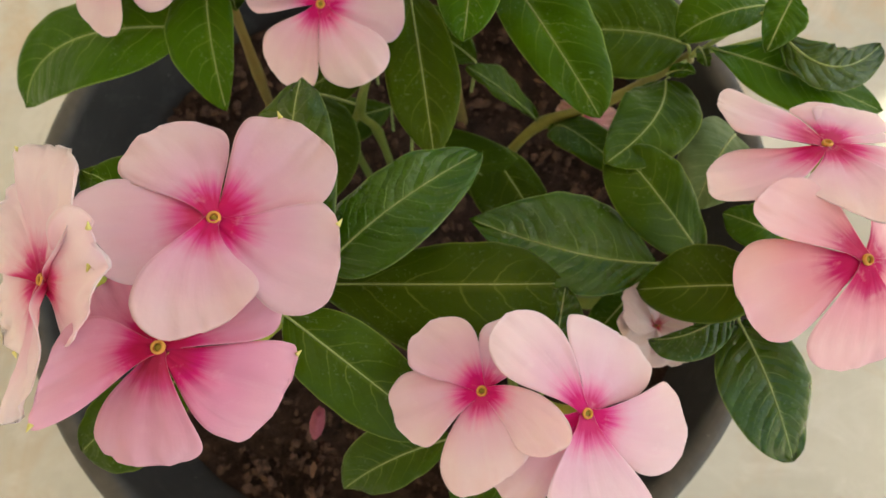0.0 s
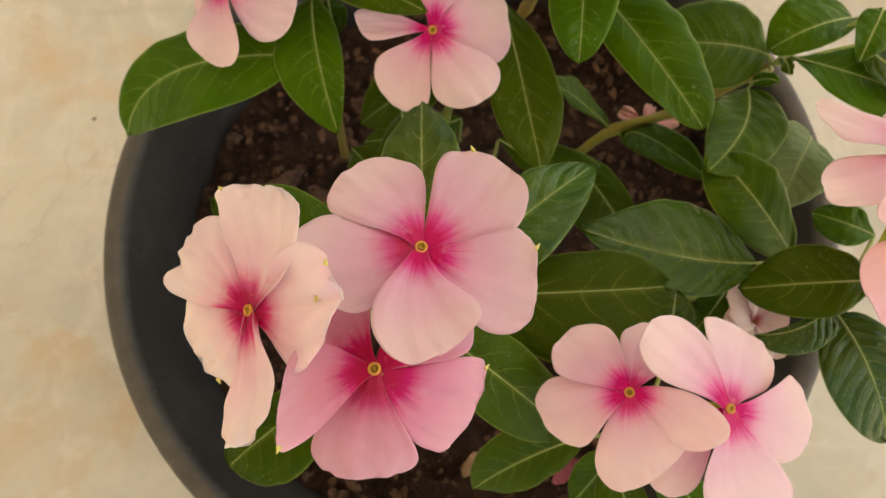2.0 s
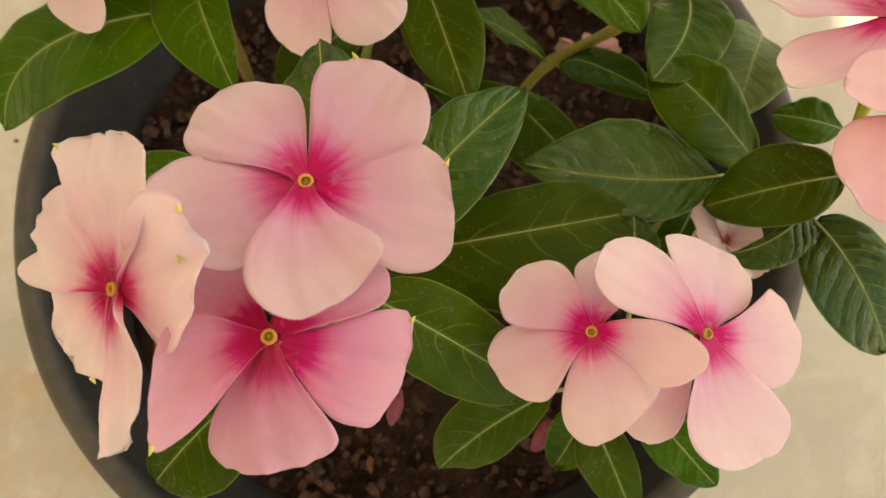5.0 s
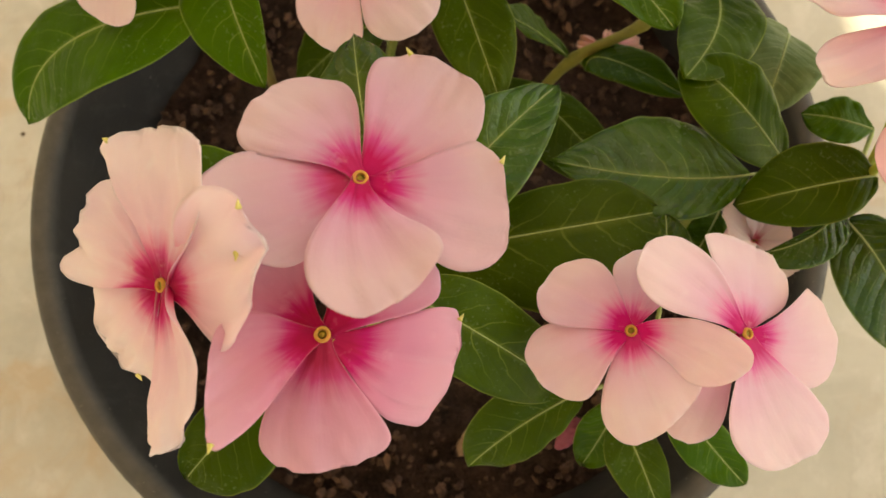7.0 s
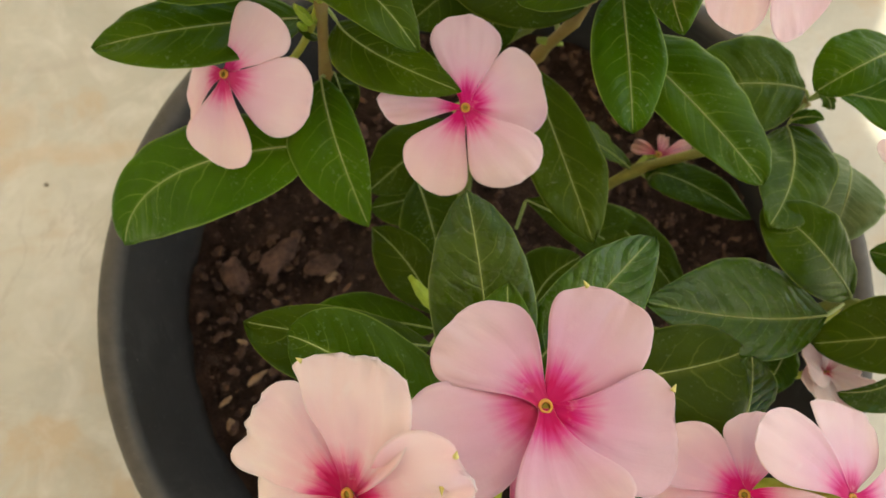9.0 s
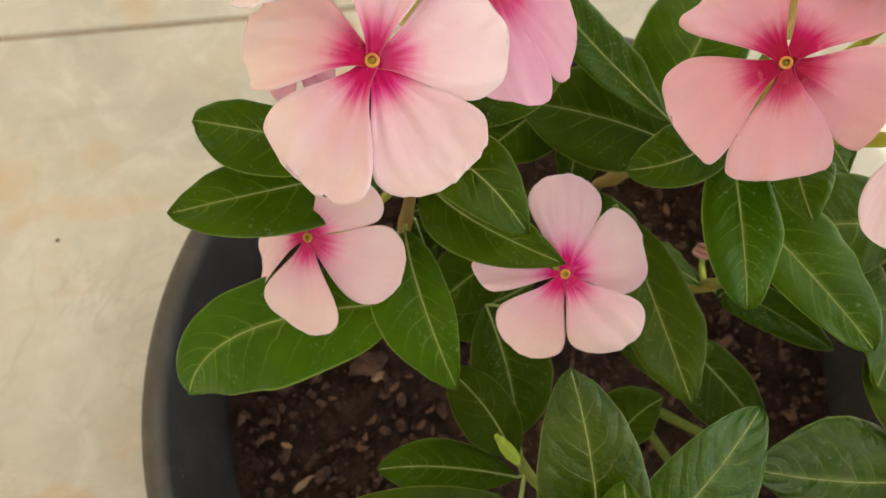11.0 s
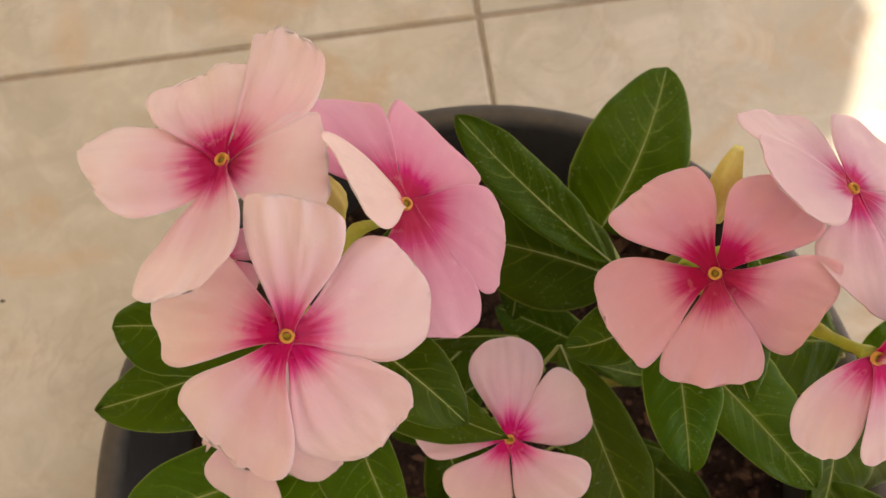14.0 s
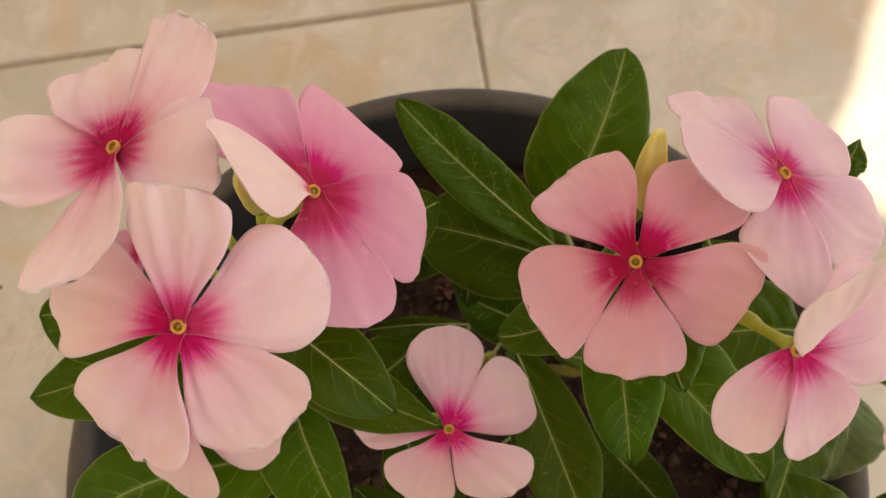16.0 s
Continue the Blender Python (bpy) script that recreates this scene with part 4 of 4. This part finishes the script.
flower(plant, PETAL_PALE, (0.1073, -0.009, 0.2849), (-0.033, 0.576, 0.817), N5, [(52, 20, -8, 0.9), (63, 24.8, -8, 0.83, -0.26, 0.02, 0.64, 1.58), (153, 24.0, 4, 0.83, -0.06, -0.37, 0.55, 1.27), (216, 24.0, -11, 0.69, 0.31, -0.32, 0.47, 1.24), (279, 21.6, -0, 0.79, 0.40, -0.08, 0.68, 1.64), (330, 21, -5, 0.8)], 0.68, label="pale pink periwinkle flower with a crimson eye", seed=42)
flower(plant, PETAL_PINK, (0.11, -0.0344, 0.2922), (0.342, -0.121, 0.932), N5, [(36, 21, -22), (138, 21.5, -16, 0.75, 0.01, 0.14, 0.64, 1.58), (200, 23.4, -20, 0.87, -0.05, 0.12, 0.59, 1.58), (274, 21.4, -15, 1.00, -0.11, 0.16, 0.60, 1.36), (332, 20.9, -22)], 0.86, label="warm pink periwinkle flower with a crimson eye", seed=43)
flower(plant, PETAL_WHITE, (0.0828, -0.0418, 0.2420), (0.30, 0.05, 0.95), N3, [(15, 9, 30), (95, 14, 45), (160, 16, 34), (215, 16, 28), (285, 13, 40)], 1.02, cup=0.3, ruffle=1.5, label="half-closed white and pink flower", seed=91)
bud(plant, WILT, (0.0365, -0.0815, 0.232), (0.0325, -0.0880, 0.212), 0.0022, "shrivelled crimson flower", "withered_flower")

plant = plant_at(0.038, 0.027, "tall periwinkle with salmon and pale pink flowers")
N6 = Vector((0.0528, 0.0275, 0.208))
N4 = Vector((0.0893, 0.0295, 0.25))
N8 = Vector((0.0325, 0.059, 0.262))
N8B = Vector((0.0345, 0.0565, 0.268))
stem(plant, [(0.038, 0.027, 0.15), (0.042, 0.0268, 0.18), N6, (0.07, 0.026, 0.228), N4], 0.0020, 0.0013, STEM_OLIVE)
stem(plant, [(0.022, 0.05, 0.15), (0.019, 0.0585, 0.215), (0.0215, 0.0577, 0.235), (0.0285, 0.0562, 0.255), N8, N8B], 0.0019, 0.0014, STEM_RED)
leaf(plant, LEAF_SHADED, N6, (0.0564, 0.0237, 0.2086), (0.0609, 0.0204, 0.2200), (0.0785, 0.0035, 0.2267), 0.00720, 0.00678, -7, 0.22, 44, 0.59, 0.72)
leaf(plant, LEAF_SHADED, N6, (0.0513, 0.028, 0.208), (0.0395, 0.0316, 0.222), (0.0279, 0.0361, 0.228), 0.00805, 0.00435, 26, 0.22, 45, 0.5, 0.8)
leaf(plant, LEAF, N4, (0.0834, 0.0237, 0.2478), (0.0790, 0.0087, 0.2546), (0.0661, -0.0069, 0.2628), 0.00944, 0.0108, 0, 0.22, 46, 0.46, 0.66)
leaf(plant, LEAF_PALE, Vector((0.107, 0.012, 0.226)), (0.1051, 0.0141, 0.236), (0.098, 0.0034, 0.243), (0.094, -0.0082, 0.236), 0.0105, 0.0108, -6, 0.22, 47, 0.45, 0.6, label="pale mottled green leaf")
leaf(plant, LEAF, N4, (0.0906, 0.0301, 0.254), (0.0912, 0.0267, 0.256), (0.0923, 0.0249, 0.254), 0.002, 0.002, 0, 0.22, 48, 0.5, 0.8)
leaf(plant, LEAF, N4, (0.0832, 0.0241, 0.25), (0.0861, 0.0234, 0.254), (0.089, 0.0215, 0.256), 0.002, 0.002, 18, 0.22, 49, 0.5, 0.8)
leaf(plant, LEAF, N4, (0.0881, 0.0318, 0.2518), (0.0735, 0.0344, 0.2535), (0.0540, 0.0344, 0.2522), 0.01322, 0.01422, -1, 0.22, 50, 0.53, 0.57)
leaf(plant, LEAF, N4, (0.1026, 0.0330, 0.2690), (0.0902, 0.0278, 0.2726), (0.0822, 0.0250, 0.2666), 0.00933, 0.00573, 1, 0.22, 51, 0.48, 0.55)
leaf(plant, LEAF, N4, (0.1044, 0.0291, 0.2788), (0.1025, 0.0249, 0.2782), (0.0998, 0.0173, 0.2744), 0.00470, 0.00565, -9, 0.22, 52, 0.49, 0.80)
leaf(plant, LEAF_GLOSS, N4, (0.1082, 0.0295, 0.2624), (0.1200, 0.0215, 0.2618), (0.1336, 0.0304, 0.2579), 0.00626, 0.00547, 9, 0.22, 53, 0.50, 0.58, label="glossy green leaf with a bluish sheen")
leaf(plant, LEAF, N4, (0.0921, 0.0291, 0.2557), (0.1111, 0.0218, 0.2577), (0.1363, 0.0155, 0.2511), 0.01018, 0.00951, 0, 0.22, 54, 0.57, 0.90)
leaf(plant, LEAF, N8B, (0.0385, 0.0426, 0.2677), (0.0529, 0.0193, 0.2709), (0.0639, 0.0020, 0.2691), 0.00854, 0.01225, 0, 0.22, 56, 0.36, 0.64)
leaf(plant, LEAF, N8B, (0.0346, 0.0523, 0.2858), (0.0208, 0.0439, 0.2925), (0.0080, 0.0424, 0.2921), 0.00721, 0.00576, -3, 0.22, 57, 0.49, 0.64)
leaf(plant, LEAF, N8B, (0.0337, 0.0484, 0.2841), (0.0325, 0.0293, 0.2846), (0.0316, 0.0129, 0.2819), 0.00844, 0.00823, 0, 0.22, 58, 0.47, 0.69)
leaf(plant, LEAF, N8B, (0.0506, 0.0491, 0.2819), (0.0405, 0.0391, 0.2957), (0.0403, 0.0269, 0.2977), 0.00505, 0.00693, 14, 0.22, 59, 0.52, 0.75)
leaf(plant, LEAF, N8B, (0.0617, 0.0572, 0.27), (0.0628, 0.0502, 0.272), (0.0666, 0.0432, 0.27), 0.0041, 0.00685, 0, 0.22, 60, 0.5, 0.8)
leaf(plant, LEAF_SHADED, N8, (0.0275, 0.0600, 0.2697), (0.0098, 0.0792, 0.2755), (-0.0045, 0.0969, 0.2821), 0.00724, 0.00691, 3, 0.22, 61, 0.51, 0.72)
leaf(plant, LEAF_SHADED, N8, (0.0308, 0.0566, 0.2616), (0.0132, 0.0655, 0.2625), (-0.0063, 0.0739, 0.2576), 0.01410, 0.01386, -1, 0.22, 62, 0.47, 0.76)
leaf(plant, LEAF, N8, (0.0331, 0.0718, 0.2479), (0.0456, 0.0894, 0.2547), (0.0565, 0.1110, 0.2568), 0.01303, 0.01630, 3, 0.22, 63, 0.36, 0.56)
leaf(plant, LEAF_SHADED, Vector((0.0036, 0.0431, 0.241)), (0.0047, 0.0465, 0.255), (-0.0077, 0.0484, 0.256), (-0.0214, 0.0492, 0.252), 0.0021, 0.00345, 0, 0.22, 64, 0.5, 0.8)
leaf(plant, LEAF, N8B, (0.0929, 0.0649, 0.27), (0.0949, 0.0688, 0.275), (0.0982, 0.0736, 0.276), 0.00425, 0.00275, 6, 0.22, 65, 0.5, 0.8)
leaf(plant, LEAF_SHADED, Vector((0.0067, 0.074, 0.241)), (0.0079, 0.0784, 0.255), (-0.0047, 0.0706, 0.252), (-0.0164, 0.0641, 0.248), 0.008, 0.0109, -4, 0.22, 66, 0.5, 0.8)
leaf(plant, LEAF_SHADED, Vector((0.0288, 0.0361, 0.211)), (0.0307, 0.0393, 0.225), (0.0176, 0.0478, 0.228), (0.0043, 0.0567, 0.224), 0.0075, 0.0092, -1, 0.22, 67, 0.5, 0.8)
leaf(plant, LEAF_SHADED, Vector((0.0097, 0.0695, 0.242)), (0.011, 0.0737, 0.256), (0.008, 0.0626, 0.254), (0.0052, 0.0516, 0.248), 0.00545, 0.00845, 0, 0.22, 68, 0.5, 0.8)
flower(plant, PETAL_BLUSH, (0.0302, 0.0509, 0.3172), (-0.376, -0.172, 0.911), N8B, [(43, 20.2, -8, 0.84, -0.08, -0.08, 0.51, 1.68), (113, 18.9, -10, 0.94, -0.03, 0.15, 0.84, 1.78), (191, 19.5, -4, 0.95, -0.09, 0.22, 0.84, 1.67), (264, 19.4, 0, 0.86, -0.03, -0.07, 0.85, 1.68), (330, 19.4, -13, 0.93, 0.02, 0.00, 0.82, 1.64)], 0.88, label="salmon-pink periwinkle flower with a crimson eye", seed=69, wedge=1.45, ruffle=0.9)
flower(plant, PETAL_LILAC, (0.0572, 0.0615, 0.3168), (0.312, 0.158, 0.937), N8B, [(45, 19.2, -8, 1.11, 0.06, -0.25, 0.64, 1.41), (120, 20.5, -14, 0.74, 0.23, -0.14, 0.79, 1.53), (189, 19.4, 15, 0.89, -0.05, -0.21, 0.85, 2.20), (261, 20.7, -5, 0.87, 0.34, -0.11, 0.37, 1.32), (326, 21.9, -3, 0.88, 0.00, 0.01, 0.59, 1.94)], 0.82, label="pale lilac-pink periwinkle flower", seed=70)
flower(plant, PETAL_HOT, (0.0497, 0.0336, 0.3235), (-0.003, -0.324, 0.946), N8B, [(30, 17, 0), (73, 23.9, 56, 0.38, -0.40, 0.40, 0.42, 0.90, PETAL_WHITE, 0.96), (223, 18.0, -13, 0.69, -0.13, 0.40, 0.56, 0.90), (292, 19.5, -5, 0.72, -0.08, -0.15, 0.53, 1.29), (353, 21.7, -14, 0.73, 0.02, -0.10, 0.60, 1.58)], 0.9, label="pale pink periwinkle flower with a petal folded over", seed=71)
flower(plant, PETAL_DULL, (0.0665, 0.0375, 0.192), (-0.1, -0.3, 0.9), N6, [(5, 13, -12), (60, 9, -30), (150, 10, -20), (330, 12, -18)], 0.6, ruffle=2.2, label="wilted dull pink flower low among the leaves", seed=95)
stem(plant, [(0.0114, 0.0604, 0.24), (0.0184, 0.0625, 0.242), (0.0251, 0.0646, 0.244), (0.0260, 0.0566, 0.248)], 0.0011, 0.0009, STEM)
bud(plant, BUD_GREEN, (0.0200, 0.0580, 0.244), (0.0275, 0.0562, 0.243), 0.0009, "small green sepal")
stem(plant, [N8B, (0.0338, 0.0562, 0.29), (0.0369, 0.0617, 0.3058)], 0.0009, 0.0009, STEM)
bud(plant, BUD, (0.0369, 0.0617, 0.3058), (0.0368, 0.0705, 0.3213), 0.0023, "yellow withered flower bud")

plant = plant_at(-0.008, 0.02, "slender periwinkle shoot with one star-shaped pale flower")
N9 = Vector((-0.004, 0.0225, 0.226))
N9B = Vector((0.009, 0.038, 0.254))
stem(plant, [(-0.01, 0.018, 0.15), (-0.0116, 0.0211, 0.2), N9], 0.0015, 0.0012)
stem(plant, [(-0.002, 0.021, 0.15), (-0.003, 0.0247, 0.2), N9, N9B], 0.0015, 0.0012)
leaf(plant, LEAF_SHADED, N9, (-0.0183, 0.0263, 0.225), (-0.0144, 0.0069, 0.228), (-0.0131, -0.0109, 0.225), 0.0099, 0.0127, 0, 0.22, 72, 0.5, 0.8)
leaf(plant, LEAF_SHADED, Vector((-0.0056, 0.044, 0.198)), (-0.0047, 0.0474, 0.212), (-0.0196, 0.0377, 0.214), (-0.0349, 0.0286, 0.208), 0.0109, 0.0109, 0, 0.22, 73, 0.5, 0.8)
leaf(plant, LEAF_SHADED, Vector((-0.001, 0.0324, 0.184)), (0, 0.0355, 0.198), (-0.018, 0.0285, 0.2), (-0.036, 0.0267, 0.196), 0.00825, 0.011, 1, 0.22, 74, 0.5, 0.8)
leaf(plant, LEAF_SHADED, Vector((0.0086, -0.0163, 0.218)), (0.0109, -0.0179, 0.2320), (0.0160, -0.0101, 0.2346), (0.0259, -0.0046, 0.2352), 0.00622, 0.00949, -2, 0.22, 75, 0.47, 0.80)
leaf(plant, LEAF_SHADED, Vector((0.0319, 0.0114, 0.208)), (0.0339, 0.0138, 0.222), (0.0453, -0.0013, 0.226), (0.0566, -0.019, 0.222), 0.0129, 0.0073, 0, 0.22, 76, 0.5, 0.8)
leaf(plant, LEAF_SHADED, Vector((0.0114, 0.0108, 0.212)), (0.0134, 0.0150, 0.2292), (0.0362, 0.0011, 0.2257), (0.0564, -0.0115, 0.2156), 0.00720, 0.01040, 1, 0.22, 77, 0.55, 0.74)
leaf(plant, LEAF, N9B, (0.0134, 0.0430, 0.2625), (0.0199, 0.0153, 0.2610), (0.0246, -0.0062, 0.2597), 0.00922, 0.00938, 2, 0.22, 78, 0.51, 0.88)
flower(plant, PETAL_HOT, (-0.0041, 0.025, 0.2765), (0.043, -0.406, 0.913), N9B, [(13, 19.7, -13, 1.09, 0.03, -0.07, 0.65, 1.57), (84, 21.6, -11, 0.81, 0.01, -0.02, 0.58, 1.63), (171, 19.1, -3, 0.39, -0.12, 0.09, 0.85, 1.50), (234, 21.3, -10, 0.86, 0.02, 0.09, 0.54, 1.74), (300, 21.4, 7, 0.89, 0.01, 0.11, 0.49, 1.65)], 0.76, label="small star-shaped pale pink flower with separate petals", seed=79, wedge=1.65)


# ---- unseen slabs and sheet, added to shade the pot, open on the sunny side ----
def slab(name, x0, x1, y0, y1, z0, z1, mat, label):
    bm = bmesh.new()
    bmesh.ops.create_cube(bm, size=1.0)
    for v in bm.verts:
        v.co = Vector((x0 + (v.co.x + 0.5) * (x1 - x0), y0 + (v.co.y + 0.5) * (y1 - y0), z0 + (v.co.z + 0.5) * (z1 - z0)))
    bmesh.ops.bevel(bm, geom=bm.edges[:], offset=0.01, segments=2, affect="EDGES")
    return tagged(part(name, bm, mat, None, "", False), label, "porch", "", "structure")


BLOCKER_X, BLOCKER_Z = 0.285 + 1.25 / math.tan(radians(SUN_EL)) * math.cos(radians(SUN_AZ)), 1.25
# added overhead, out of view, to hold the sun off the pot
slab("ceiling", -1.45, BLOCKER_X + 0.05, -2.6, 2.6, 3.20, 3.35, BOUNCE_PAINT, "plain pale slab over the tiled floor, unseen, added to keep the pot shaded")
# unseen reflector on the left, added as warm fill
slab("wall_west", -1.45, -1.30, -2.6, 2.6, 0.0, 3.20, BOUNCE_PAINT, "plain cream wall, unseen, added to bounce warm light onto the flowers")
# added sheet out of view; its hem draws the sun's edge on the floor
bm = bmesh.new()
cols, rows_v = 520, 3
grid = []
for i in range(cols + 1):
    y = -2.6 + 5.2 * i / cols
    low = BLOCKER_Z + 0.03 * math.cos(math.pi * (y - 0.266) / 0.09) + 0.018 * noise.noise((y * 37, 1.3, 0))
    grid.append([(bm.verts.new((BLOCKER_X - 0.003, y, z)), bm.verts.new((BLOCKER_X + 0.003, y, z))) for z in (low, 1.6, 2.22)])
for a, b in zip(grid, grid[1:]):
    for k in range(rows_v - 1):
        bm.faces.new((a[k][0], b[k][0], b[k + 1][0], a[k + 1][0]))
        bm.faces.new((a[k][1], a[k + 1][1], b[k + 1][1], b[k][1]))
    bm.faces.new((a[0][0], a[0][1], b[0][1], b[0][0]))
tagged(part("awning_valance", bm, BLOCKER_CLOTH, None, "", False), "hanging sheet with a scalloped hem, unseen, added to shape the sunlit patch", "blind", "", "structure")

# ---- the tiles of the floor ----
for ix in range(-8, 9):
    for iy in range(-8, 9):
        ob = new("tile", tile_mesh)
        ob.location = (X0 + (ix + 0.5) * SIZE, Y0 + (iy + 0.5) * (SIZE + 0.010), 0)
        ob.rotation_euler.z = 0.0
        ob.parent = floor
